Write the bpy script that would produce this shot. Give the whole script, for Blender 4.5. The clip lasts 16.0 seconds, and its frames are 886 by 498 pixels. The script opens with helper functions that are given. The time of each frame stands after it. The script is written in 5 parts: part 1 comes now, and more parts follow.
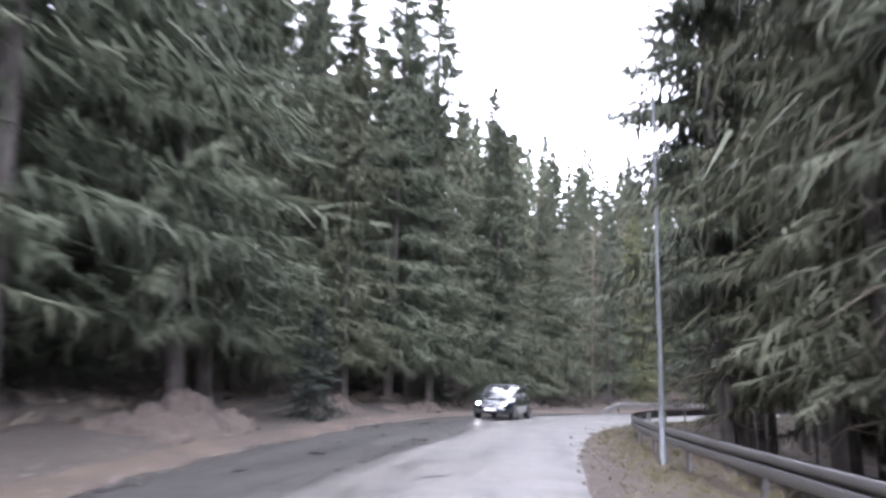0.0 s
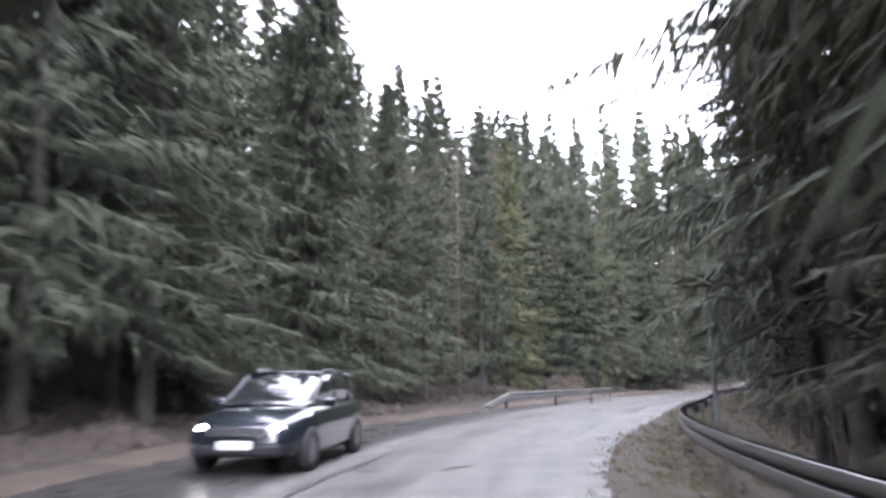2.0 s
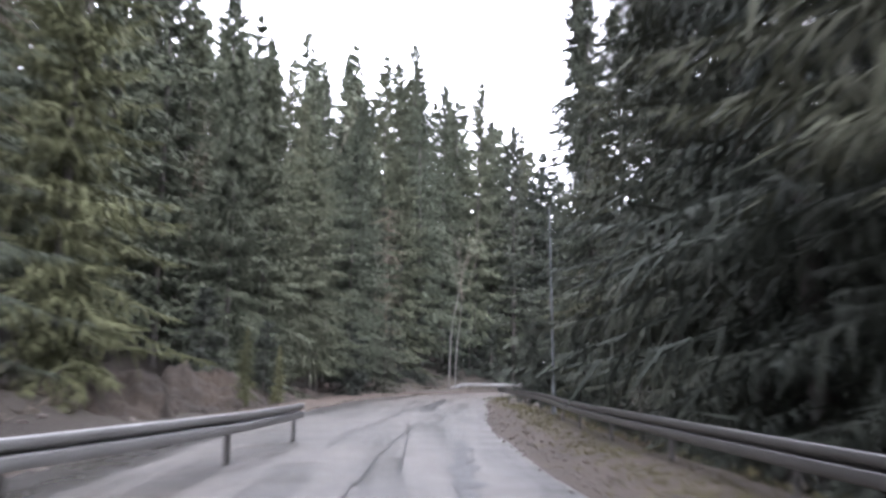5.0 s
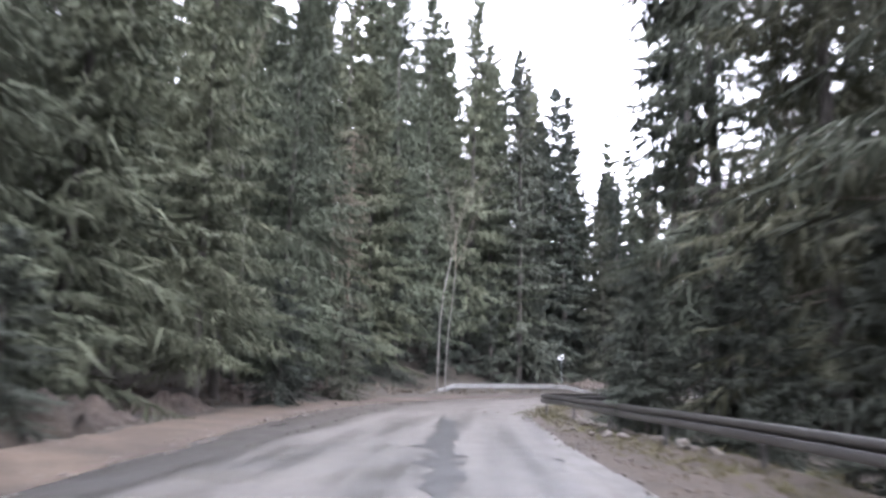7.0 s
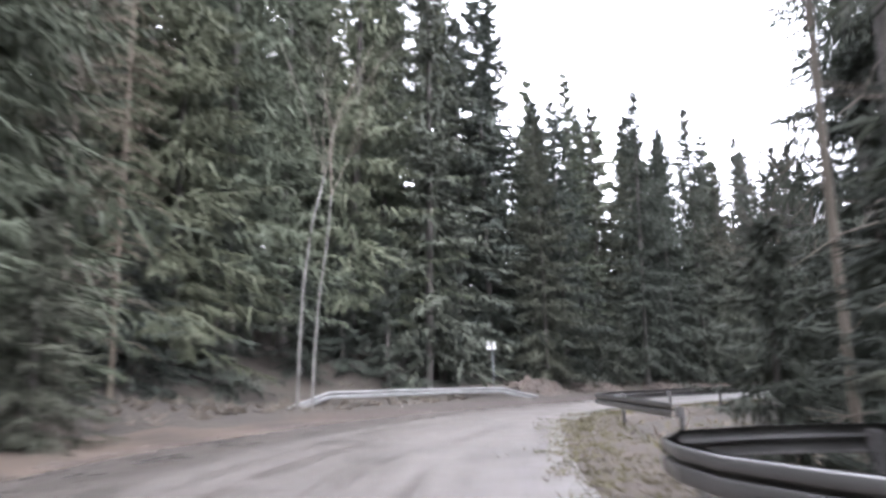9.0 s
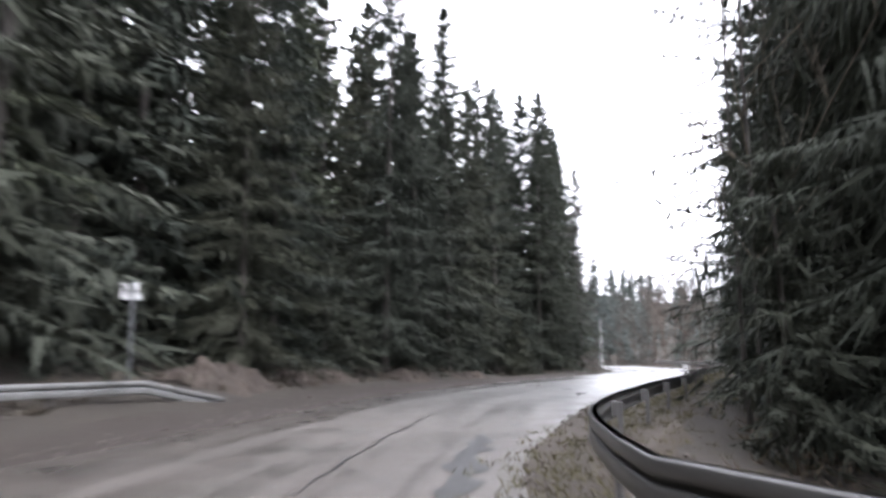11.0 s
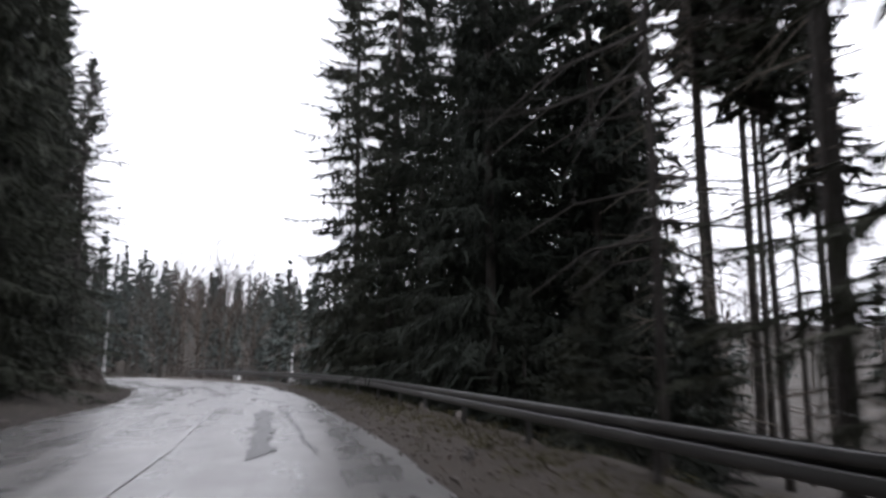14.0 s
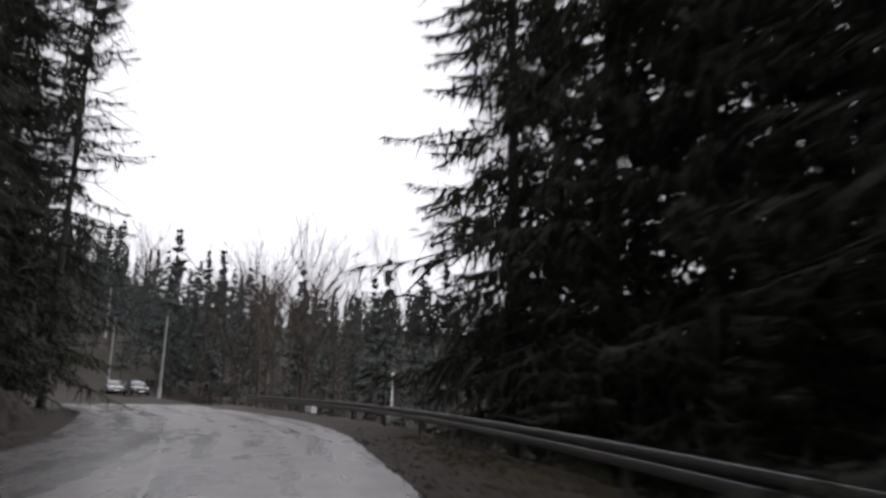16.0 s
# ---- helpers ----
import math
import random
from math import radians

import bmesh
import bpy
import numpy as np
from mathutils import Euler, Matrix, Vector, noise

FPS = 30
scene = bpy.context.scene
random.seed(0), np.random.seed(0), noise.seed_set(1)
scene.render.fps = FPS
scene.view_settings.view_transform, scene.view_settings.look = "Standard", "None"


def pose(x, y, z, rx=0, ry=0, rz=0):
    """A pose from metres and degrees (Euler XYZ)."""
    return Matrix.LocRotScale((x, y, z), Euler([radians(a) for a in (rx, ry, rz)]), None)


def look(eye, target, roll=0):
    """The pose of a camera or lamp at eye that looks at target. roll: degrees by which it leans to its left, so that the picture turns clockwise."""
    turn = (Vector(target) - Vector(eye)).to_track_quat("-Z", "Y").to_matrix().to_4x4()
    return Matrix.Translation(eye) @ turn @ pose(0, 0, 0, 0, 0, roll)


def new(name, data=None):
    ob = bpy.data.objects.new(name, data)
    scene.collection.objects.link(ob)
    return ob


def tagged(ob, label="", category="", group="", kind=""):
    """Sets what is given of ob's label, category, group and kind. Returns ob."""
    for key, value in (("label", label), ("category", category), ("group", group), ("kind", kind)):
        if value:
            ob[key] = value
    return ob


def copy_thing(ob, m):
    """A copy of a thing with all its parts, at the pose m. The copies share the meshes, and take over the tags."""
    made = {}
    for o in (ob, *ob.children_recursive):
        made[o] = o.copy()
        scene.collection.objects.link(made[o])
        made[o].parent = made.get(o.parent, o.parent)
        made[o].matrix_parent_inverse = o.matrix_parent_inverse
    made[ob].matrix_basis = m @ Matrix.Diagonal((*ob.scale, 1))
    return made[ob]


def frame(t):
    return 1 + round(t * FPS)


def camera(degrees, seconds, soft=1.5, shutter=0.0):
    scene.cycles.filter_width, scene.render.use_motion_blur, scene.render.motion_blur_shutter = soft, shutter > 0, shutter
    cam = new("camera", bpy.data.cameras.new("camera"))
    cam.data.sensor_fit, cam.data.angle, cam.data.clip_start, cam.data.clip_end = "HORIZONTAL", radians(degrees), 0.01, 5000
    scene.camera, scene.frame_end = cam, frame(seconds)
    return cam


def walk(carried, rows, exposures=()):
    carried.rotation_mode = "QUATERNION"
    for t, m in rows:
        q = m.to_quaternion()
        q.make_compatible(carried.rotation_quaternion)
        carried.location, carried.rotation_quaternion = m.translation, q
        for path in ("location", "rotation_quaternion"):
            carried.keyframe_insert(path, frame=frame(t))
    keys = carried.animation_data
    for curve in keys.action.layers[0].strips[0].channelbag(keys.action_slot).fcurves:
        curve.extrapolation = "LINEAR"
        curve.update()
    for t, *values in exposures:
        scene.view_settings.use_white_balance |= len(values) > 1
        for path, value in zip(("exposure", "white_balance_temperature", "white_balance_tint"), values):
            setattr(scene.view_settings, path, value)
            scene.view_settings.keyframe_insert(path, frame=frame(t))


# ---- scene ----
cam = camera(63.8, 16.0, soft=2.9, shutter=0.75)
PATH = [
    (0, (-4.584, -9.946, 1.373), (-4.597, -7.981, 1.748), 2.80),
    (0.5, (-4.243, -5.052, 1.341), (-4.167, -3.087, 1.707), 2.30),
    (1, (-3.651, 0.058, 1.338), (-3.480, 2.017, 1.703), 1.54),
    (1.5, (-2.787, 5.202, 1.349), (-2.458, 7.141, 1.715), 0.46),
    (2, (-1.779, 10.306, 1.366), (-1.358, 12.228, 1.726), -0.21),
    (2.5, (-0.515, 15.209, 1.382), (0.046, 17.094, 1.746), -0.54),
    (3, (1.098, 19.878, 1.340), (1.793, 21.718, 1.701), 0.02),
    (3.5, (3.199, 24.360, 1.311), (4.101, 26.109, 1.670), 0.14),
    (4, (5.713, 28.664, 1.334), (6.772, 30.323, 1.689), 0.26),
    (4.5, (8.164, 33.005, 1.347), (9.312, 34.604, 1.701), 0.36),
    (5, (10.728, 37.299, 1.351), (11.925, 38.862, 1.706), 0.48),
    (5.5, (13.412, 41.557, 1.351), (14.641, 43.095, 1.708), 0.62),
    (6, (16.214, 45.801, 1.349), (17.466, 47.319, 1.707), 0.77),
    (6.5, (19.159, 50.035, 1.345), (20.423, 51.543, 1.704), 0.89),
    (7, (22.372, 54.195, 1.344), (23.632, 55.708, 1.695), 0.89),
    (7.5, (25.797, 58.091, 1.356), (27.054, 59.605, 1.714), -0.09),
    (8, (29.225, 61.960, 1.359), (30.603, 63.364, 1.719), -0.78),
    (8.5, (32.647, 65.780, 1.355), (34.073, 67.137, 1.710), -1.01),
    (9, (36.050, 69.533, 1.352), (37.543, 70.816, 1.705), -0.92),
    (9.5, (39.617, 73.048, 1.350), (41.206, 74.212, 1.700), -0.68),
    (10, (43.453, 76.197, 1.345), (45.160, 77.180, 1.686), -0.41),
    (10.5, (47.611, 78.858, 1.331), (49.437, 79.609, 1.654), -0.20),
    (11, (52.100, 80.932, 1.314), (54.013, 81.435, 1.614), -0.12),
    (11.5, (56.913, 82.297, 1.326), (58.866, 82.608, 1.621), -0.20),
    (12, (61.998, 82.986, 1.326), (63.975, 83.042, 1.619), -0.41),
    (12.5, (67.210, 83.577, 1.319), (69.184, 83.442, 1.616), -0.39),
    (13, (72.512, 84.004, 1.306), (74.450, 83.612, 1.608), -0.62),
    (13.5, (77.681, 83.544, 1.311), (79.570, 82.964, 1.616), -0.40),
    (14, (82.862, 82.762, 1.345), (84.678, 81.985, 1.663), 0.10),
    (14.5, (88.315, 81.774, 1.363), (90.116, 80.983, 1.721), 0.81),
    (15, (93.869, 80.517, 1.352), (95.692, 79.784, 1.724), 1.22),
    (15.5, (99.489, 79.549, 1.346), (101.357, 78.948, 1.733), 1.37),
    (16, (105.039, 78.510, 1.345), (106.931, 77.993, 1.733), 1.44),
]
walk(cam, [(t, look(eye, target, roll)) for t, eye, target, roll in PATH],
     [(0, 1.9, 5700, 22), (2, 1.7, 5740, 21), (3, 1.45, 5760, 21), (4, 1.42, 5790, 20), (6.5, 1.66, 5770, 20), (8.5, 1.85, 5820, 19), (11, 1.0, 5980, 16), (13, 0.05, 6050, 16), (14.5, -0.75, 6080, 17), (15.5, -1.1, 6250, 18), (16, -1.2, 6280, 17)])

# ---------------------------------------------------------------- world, sun
world = bpy.data.worlds.new("overcast_sky")
scene.world = world
world.use_nodes = True
wn, wl = world.node_tree.nodes, world.node_tree.links
wn.clear()
sky = wn.new("ShaderNodeTexSky")
sky.sky_type = "NISHITA"
sky.sun_disc = False
sky.sun_elevation = radians(50)
sky.sun_rotation = radians(194)
sky.air_density = 2.0
sky.dust_density = 6.0
grey = wn.new("ShaderNodeRGBToBW")
cloud = wn.new("ShaderNodeMix")
cloud.data_type = "RGBA"
cloud.inputs[0].default_value = 0.98      # cloud cover takes the blue out of the sky
wl.new(sky.outputs[0], grey.inputs[0])
even = wn.new("ShaderNodeMath")           # thick cloud evens out the sky's brightness
even.operation, even.inputs[1].default_value = "POWER", 0.35
lift = wn.new("ShaderNodeMath")
lift.operation, lift.inputs[1].default_value = "MULTIPLY", 12.6
wl.new(grey.outputs[0], even.inputs[0])
wl.new(even.outputs[0], lift.inputs[0])
wl.new(sky.outputs[0], cloud.inputs[6])
wl.new(lift.outputs[0], cloud.inputs[7])
back = wn.new("ShaderNodeBackground")
back.inputs[1].default_value = 0.15
wl.new(cloud.outputs[2], back.inputs[0])
wo = wn.new("ShaderNodeOutputWorld")
wl.new(back.outputs[0], wo.inputs[0])

sun = new("sun", bpy.data.lights.new("sun", "SUN"))
sun.data.energy = 0.6
sun.data.angle = radians(60)
sun.data.color = (1.0, 0.98, 0.96)
sun.matrix_world = look((0, 0, 50), (10, 41, 0))

# ---------------------------------------------------------------- materials


class Nodes:
    """Short hand for a node material."""

    def __init__(self, name):
        self.mat = bpy.data.materials.new(name)
        self.mat.use_nodes = True
        self.n, self.l = self.mat.node_tree.nodes, self.mat.node_tree.links
        self.bsdf = self.n["Principled BSDF"]

    def add(self, kind, **ins):
        node = self.n.new("ShaderNode" + kind)
        for key, value in ins.items():
            node.inputs[key.replace("_", " ")].default_value = value
        return node

    def put(self, a, b):
        self.l.new(a, b)

    def noise(self, vec, scale, detail=5.0, rough=0.6):
        node = self.add("TexNoise", Scale=scale, Detail=detail, Roughness=rough)
        if vec is not None:
            self.put(vec, node.inputs["Vector"])
        return node.outputs["Fac"]

    def ramp(self, fac, *stops):
        node = self.n.new("ShaderNodeValToRGB")
        el = node.color_ramp.elements
        while len(el) < len(stops):
            el.new(0.5)
        for e, (p, c) in zip(el, stops):
            e.position = p
            e.color = (*c, 1) if len(c) == 3 else c
        self.put(fac, node.inputs[0])
        return node.outputs[0]

    def mix(self, fac, a, b, mode="MIX"):
        node = self.n.new("ShaderNodeMix")
        node.data_type, node.blend_type = "RGBA", mode
        for sock, value in ((0, fac), (6, a), (7, b)):
            if isinstance(value, (int, float)):
                node.inputs[sock].default_value = value
            elif isinstance(value, tuple):
                node.inputs[sock].default_value = (*value, 1)
            else:
                self.put(value, node.inputs[sock])
        return node.outputs[2]

    def math(self, op, a, b=0.5):
        node = self.n.new("ShaderNodeMath")
        node.operation = op
        for k, value in enumerate((a, b)):
            if isinstance(value, (int, float)):
                node.inputs[k].default_value = value
            else:
                self.put(value, node.inputs[k])
        return node.outputs[0]

    def bump(self, height, strength, dist=0.02):
        node = self.add("Bump", Strength=strength, Distance=dist)
        self.put(height, node.inputs["Height"])
        self.put(node.outputs[0], self.bsdf.inputs["Normal"])

    def coord(self, which="Object"):
        return self.n.new("ShaderNodeTexCoord").outputs[which]

    def world_place(self):
        return self.n.new("ShaderNodeNewGeometry").outputs["Position"]


def rough_mat(name, c0, c1, scale, rough=0.8, fine=None, bump=0.4, dist=0.02, metal=0.0, spec=0.4, dirt=None):
    """Two-scale mottled surface: broad patches of two colours, fine grain over them."""
    k = Nodes(name)
    place = k.world_place() if dirt != "object" else k.coord()
    broad = k.noise(place, scale)
    grain = k.noise(place, fine or scale * 14, 6)
    col = k.mix(k.ramp(broad, (0.32, (0, 0, 0)), (0.68, (1, 1, 1))), c0, c1)
    col = k.mix(k.math("MULTIPLY", k.ramp(grain, (0.3, (1, 1, 1)), (0.7, (0, 0, 0))), 0.45), col, (c0[0] * 0.35, c0[1] * 0.35, c0[2] * 0.35))
    k.put(col, k.bsdf.inputs["Base Color"])
    k.bsdf.inputs["Roughness"].default_value = rough
    k.bsdf.inputs["Metallic"].default_value = metal
    k.bsdf.inputs["Specular IOR Level"].default_value = spec
    k.bump(grain, bump, dist)
    return k.mat


def needle_mat(name, dark, light):
    k = Nodes(name)
    obj = k.n.new("ShaderNodeObjectInfo").outputs["Random"]
    isl = k.n.new("ShaderNodeNewGeometry").outputs["Random Per Island"]
    place = k.world_place()
    clump = k.noise(place, 0.55, 3)
    tree = k.noise(place, 0.16, 1)
    fac = k.math("ADD", k.math("MULTIPLY", isl, 0.4), k.math("MULTIPLY", clump, 0.6))
    col = k.mix(fac, dark, light)
    col = k.mix(k.ramp(tree, (0.36, (0, 0, 0)), (0.64, (1, 1, 1))), k.mix(0.42, col, (dark[0] * 0.5, dark[1] * 0.5, dark[2] * 0.5)), col)
    col = k.mix(k.math("MULTIPLY", obj, 0.35), col, (light[0] * 0.85, light[1] * 0.7, light[2] * 0.5))
    other = k.math("FRACT", k.math("MULTIPLY", obj, 7.31))          # some trees are darker than their neighbours
    col = k.mix(k.math("MULTIPLY", other, 0.6), col, (dark[0] * 0.6, dark[1] * 0.66, dark[2] * 0.66))
    k.put(col, k.bsdf.inputs["Base Color"])
    k.bsdf.inputs["Roughness"].default_value = 0.75
    k.bsdf.inputs["Specular IOR Level"].default_value = 0.18
    return k.mat


def verge_mat(name, c0, c1, wet, scale):
    """Sandy strip that turns into wet mud beyond the bend, the gravel's darkened further for forest shade; V of its map
    runs along the road.
    """
    k = Nodes(name)
    place = k.world_place()
    axes = k.n.new("ShaderNodeSeparateXYZ")
    k.put(k.n.new("ShaderNodeUVMap").outputs[0], axes.inputs[0])
    broad, grain, pebble = k.noise(place, scale), k.noise(place, 22, 6), k.noise(place, 3.2, 5)
    col = k.mix(k.ramp(broad, (0.34, (0, 0, 0)), (0.66, (1, 1, 1))), c0, c1)
    stretch = k.math("ADD", k.math("MULTIPLY", axes.outputs[1], 0.005), k.math("MULTIPLY", pebble, 0.06))
    # beyond the bend: mud tone, with the forest's shade painted into the gravel's
    col = k.mix(k.ramp(stretch, (0.56, (0, 0, 0)), (0.63, (1, 1, 1))), col, k.mix(pebble, wet, c1))
    col = k.mix(k.math("MULTIPLY", k.ramp(grain, (0.3, (1, 1, 1)), (0.65, (0, 0, 0))), 0.5), col, (wet[0] * 0.5, wet[1] * 0.5, wet[2] * 0.5))
    k.put(col, k.bsdf.inputs["Base Color"])
    k.bsdf.inputs["Roughness"].default_value = 0.85
    k.bsdf.inputs["Specular IOR Level"].default_value = 0.25
    k.bump(k.math("ADD", grain, pebble), 0.7, 0.035)
    return k.mat


M_NEEDLE = needle_mat("spruce_needles", (0.050, 0.059, 0.041), (0.122, 0.133, 0.086))
# the same needles at little over half brightness, forest shade painted in
M_NEEDLE_DARK = needle_mat("shade_darkened_spruce_needles", (0.028, 0.034, 0.028), (0.072, 0.079, 0.058))
# spruce needles a touch darker: shade on the open trees, put into their colour
M_NEEDLE_DIMMED = needle_mat("shade_dimmed_spruce_needles", (0.048, 0.055, 0.040), (0.115, 0.122, 0.082))
M_NEEDLE_PALE = needle_mat("yellow_green_needles", (0.078, 0.084, 0.042), (0.17, 0.172, 0.085))
# distance haze painted into the needle colour, greyer and bluer
M_NEEDLE_FAR = needle_mat("haze_tinted_far_needles", (0.066, 0.082, 0.08), (0.115, 0.135, 0.13))
M_DEAD = needle_mat("dead_twigs", (0.10, 0.085, 0.07), (0.20, 0.175, 0.145))
M_BARE_FAR = needle_mat("leafless_far_twigs", (0.07, 0.058, 0.05), (0.12, 0.10, 0.088))
M_BARK = rough_mat("spruce_bark", (0.05, 0.043, 0.038), (0.105, 0.094, 0.085), 1.6, 0.9, 30, 0.8, 0.03)
M_BIRCH = rough_mat("pale_bark", (0.19, 0.18, 0.165), (0.10, 0.095, 0.087), 2.2, 0.75, 26, 0.4, 0.01)
M_GROUND = rough_mat("forest_floor", (0.030, 0.024, 0.019), (0.046, 0.038, 0.027), 0.35, 0.95, 9, 0.9, 0.06)
M_GRAVEL = verge_mat("sandy_gravel_verge", (0.090, 0.067, 0.048), (0.038, 0.029, 0.022), (0.038, 0.032, 0.027), 0.5)
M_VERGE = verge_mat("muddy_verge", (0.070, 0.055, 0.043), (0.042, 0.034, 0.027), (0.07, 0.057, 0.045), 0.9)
M_SOIL = rough_mat("bare_red_soil", (0.042, 0.030, 0.020), (0.018, 0.014, 0.010), 0.7, 0.95, 11, 1.0, 0.08)
M_EARTH = rough_mat("roadside_earth", (0.080, 0.062, 0.049), (0.042, 0.033, 0.027), 0.8, 0.95, 12, 1.0, 0.07)
M_STONE = rough_mat("grey_stone", (0.10, 0.083, 0.070), (0.145, 0.128, 0.112), 3.0, 0.75, 30, 0.5, 0.02)
M_STEEL = rough_mat("weathered_galvanised_steel", (0.15, 0.146, 0.14), (0.10, 0.097, 0.093), 1.3, 0.32, 40, 0.12, 0.004, metal=0.45, spec=0.4)
# paler copy of the rail steel: sky light on the left rails, in the colour
M_STEEL_LIT = rough_mat("sky_lit_galvanised_steel", (0.29, 0.288, 0.28), (0.20, 0.198, 0.193), 1.3, 0.45, 40, 0.12, 0.004, metal=0.3, spec=0.4)
M_STEEL_DARK = rough_mat("dull_steel_post", (0.17, 0.165, 0.16), (0.11, 0.10, 0.095), 2.0, 0.6, 30, 0.2, 0.005, metal=0.35)
M_POLE = rough_mat("painted_lamp_pole", (0.15, 0.16, 0.165), (0.10, 0.106, 0.11), 1.5, 0.5, 28, 0.12, 0.004, metal=0.25)
M_PALE = rough_mat("pale_concrete_pole", (0.50, 0.50, 0.49), (0.40, 0.40, 0.39), 1.5, 0.7, 28, 0.12, 0.004)
M_FAR_POLE = rough_mat("weathered_pale_pole", (0.34, 0.34, 0.33), (0.25, 0.25, 0.243), 1.5, 0.75, 28, 0.12, 0.004)
M_WHITE = rough_mat("white_sign_plate", (0.78, 0.78, 0.77), (0.66, 0.66, 0.65), 3.0, 0.4, 30, 0.05, 0.002)
M_GRASS = needle_mat("winter_grass", (0.07, 0.066, 0.032), (0.15, 0.14, 0.075))
M_LITTER = needle_mat("fallen_leaves", (0.075, 0.048, 0.03), (0.15, 0.11, 0.075))
M_TAR = rough_mat("dark_tar_seam", (0.013, 0.013, 0.013), (0.024, 0.023, 0.022), 4.0, 0.35, 30, 0.4, 0.01)


def road_mat():
    """Wet worn asphalt; U runs across in metres, V along."""
    k = Nodes("wet_worn_asphalt")
    uv = k.n.new("ShaderNodeUVMap").outputs[0]
    place = k.world_place()
    long = k.add("Mapping")
    k.put(uv, long.inputs[0])
    long.inputs["Scale"].default_value = (1.0, 0.06, 1)
    streak = k.noise(long.outputs[0], 1.5, 4)
    broad = k.noise(place, 0.22, 4)
    patch = k.noise(place, 0.9, 5)
    grain = k.noise(place, 70, 4)
    col = k.mix(k.ramp(streak, (0.38, (0, 0, 0)), (0.60, (1, 1, 1))), (0.042, 0.039, 0.035), (0.094, 0.086, 0.076))
    col = k.mix(k.math("MULTIPLY", k.ramp(broad, (0.45, (0, 0, 0)), (0.72, (1, 1, 1))), 0.6), col, (0.102, 0.090, 0.078))
    col = k.mix(k.math("MULTIPLY", k.ramp(patch, (0.5, (0, 0, 0)), (0.75, (1, 1, 1))), 0.3), col, (0.045, 0.043, 0.042))
    axes = k.n.new("ShaderNodeSeparateXYZ")
    k.put(uv, axes.inputs[0])
    u, v = axes.outputs[0], axes.outputs[1]
    late = k.ramp(k.math("MULTIPLY", v, 0.005), (0.60, (0, 0, 0)), (0.76, (1, 1, 1)))          # paler, smoother asphalt beyond the bend, lifted further for the open sky's brightness
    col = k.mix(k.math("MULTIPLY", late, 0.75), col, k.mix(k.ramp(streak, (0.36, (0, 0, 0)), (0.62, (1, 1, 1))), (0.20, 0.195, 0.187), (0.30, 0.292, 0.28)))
    col = k.mix(k.math("MULTIPLY", grain, 0.35), col, (0.03, 0.03, 0.03))
    shift = k.math("MULTIPLY", k.ramp(k.math("MULTIPLY", v, 0.01), (0.20, (0, 0, 0)), (0.38, (1, 1, 1))), 1.45)
    rim = k.math("ADD", k.math("ADD", u, k.math("MULTIPLY", streak, 0.8)), k.math("ADD", shift, 1.8))
    edge = k.ramp(k.math("ADD", k.math("MULTIPLY", rim, 0.25), 0.5), (0.43, (1, 1, 1)), (0.55, (0, 0, 0)))   # the darker, wetter far lane
    edge = k.math("MULTIPLY", edge, k.ramp(k.math("MULTIPLY", v, 0.005), (0.55, (1, 1, 1)), (0.80, (0.35, 0.35, 0.35))))
    col = k.mix(k.math("MULTIPLY", edge, 0.85), col, (0.032, 0.030, 0.028))
    bend = k.ramp(k.math("MULTIPLY", v, 0.005), (0.40, (0, 0, 0)), (0.48, (1, 1, 1)), (0.63, (1, 1, 1)), (0.70, (0, 0, 0)))   # brown mud carried onto the road in the bend
    mud = k.math("MULTIPLY", k.math("MULTIPLY", bend, 0.6), k.ramp(patch, (0.3, (0.35, 0.35, 0.35)), (0.6, (1, 1, 1))))
    col = k.mix(mud, col, (0.085, 0.071, 0.060))
    k.put(col, k.bsdf.inputs["Base Color"])
    wet = k.math("ADD", k.math("MULTIPLY", streak, 0.5), k.math("MULTIPLY", patch, 0.5))
    rough = k.ramp(wet, (0.40, (0.36, 0.36, 0.36)), (0.62, (0.68, 0.68, 0.68)))
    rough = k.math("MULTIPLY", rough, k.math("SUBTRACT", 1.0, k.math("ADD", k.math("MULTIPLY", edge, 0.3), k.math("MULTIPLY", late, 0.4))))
    k.put(rough, k.bsdf.inputs["Roughness"])
    k.bsdf.inputs["Specular IOR Level"].default_value = 0.32
    k.bump(k.math("ADD", k.math("MULTIPLY", grain, 0.4), k.math("MULTIPLY", patch, 0.8)), 0.25, 0.012)
    return k.mat


M_ROAD = road_mat()


def plain(name, col, rough=0.4, metal=0.0, emit=0.0, coat=0.0):
    k = Nodes(name)
    c = k.mix(k.noise(k.coord(), 9.0), col, (col[0] * 0.8, col[1] * 0.8, col[2] * 0.8))
    k.put(c, k.bsdf.inputs["Base Color"])
    k.bsdf.inputs["Roughness"].default_value = rough
    k.bsdf.inputs["Metallic"].default_value = metal
    k.bsdf.inputs["Coat Weight"].default_value = coat
    if emit:
        k.bsdf.inputs["Emission Color"].default_value = (1.0, 0.93, 0.82, 1)
        k.bsdf.inputs["Emission Strength"].default_value = emit
    return k.mat


M_PAINT = plain("dark_blue_black_car_paint", (0.012, 0.016, 0.022), 0.18, 0.0, 0, 1.0)
M_GLASS = plain("car_window_glass", (0.02, 0.022, 0.024), 0.05, 0.0, 0, 1.0)
M_GLASS.node_tree.nodes["Principled BSDF"].inputs["Specular IOR Level"].default_value = 1.0
M_TYRE = plain("black_rubber", (0.018, 0.018, 0.018), 0.8)
M_RIM = plain("alloy_rim", (0.42, 0.42, 0.43), 0.3, 0.9)
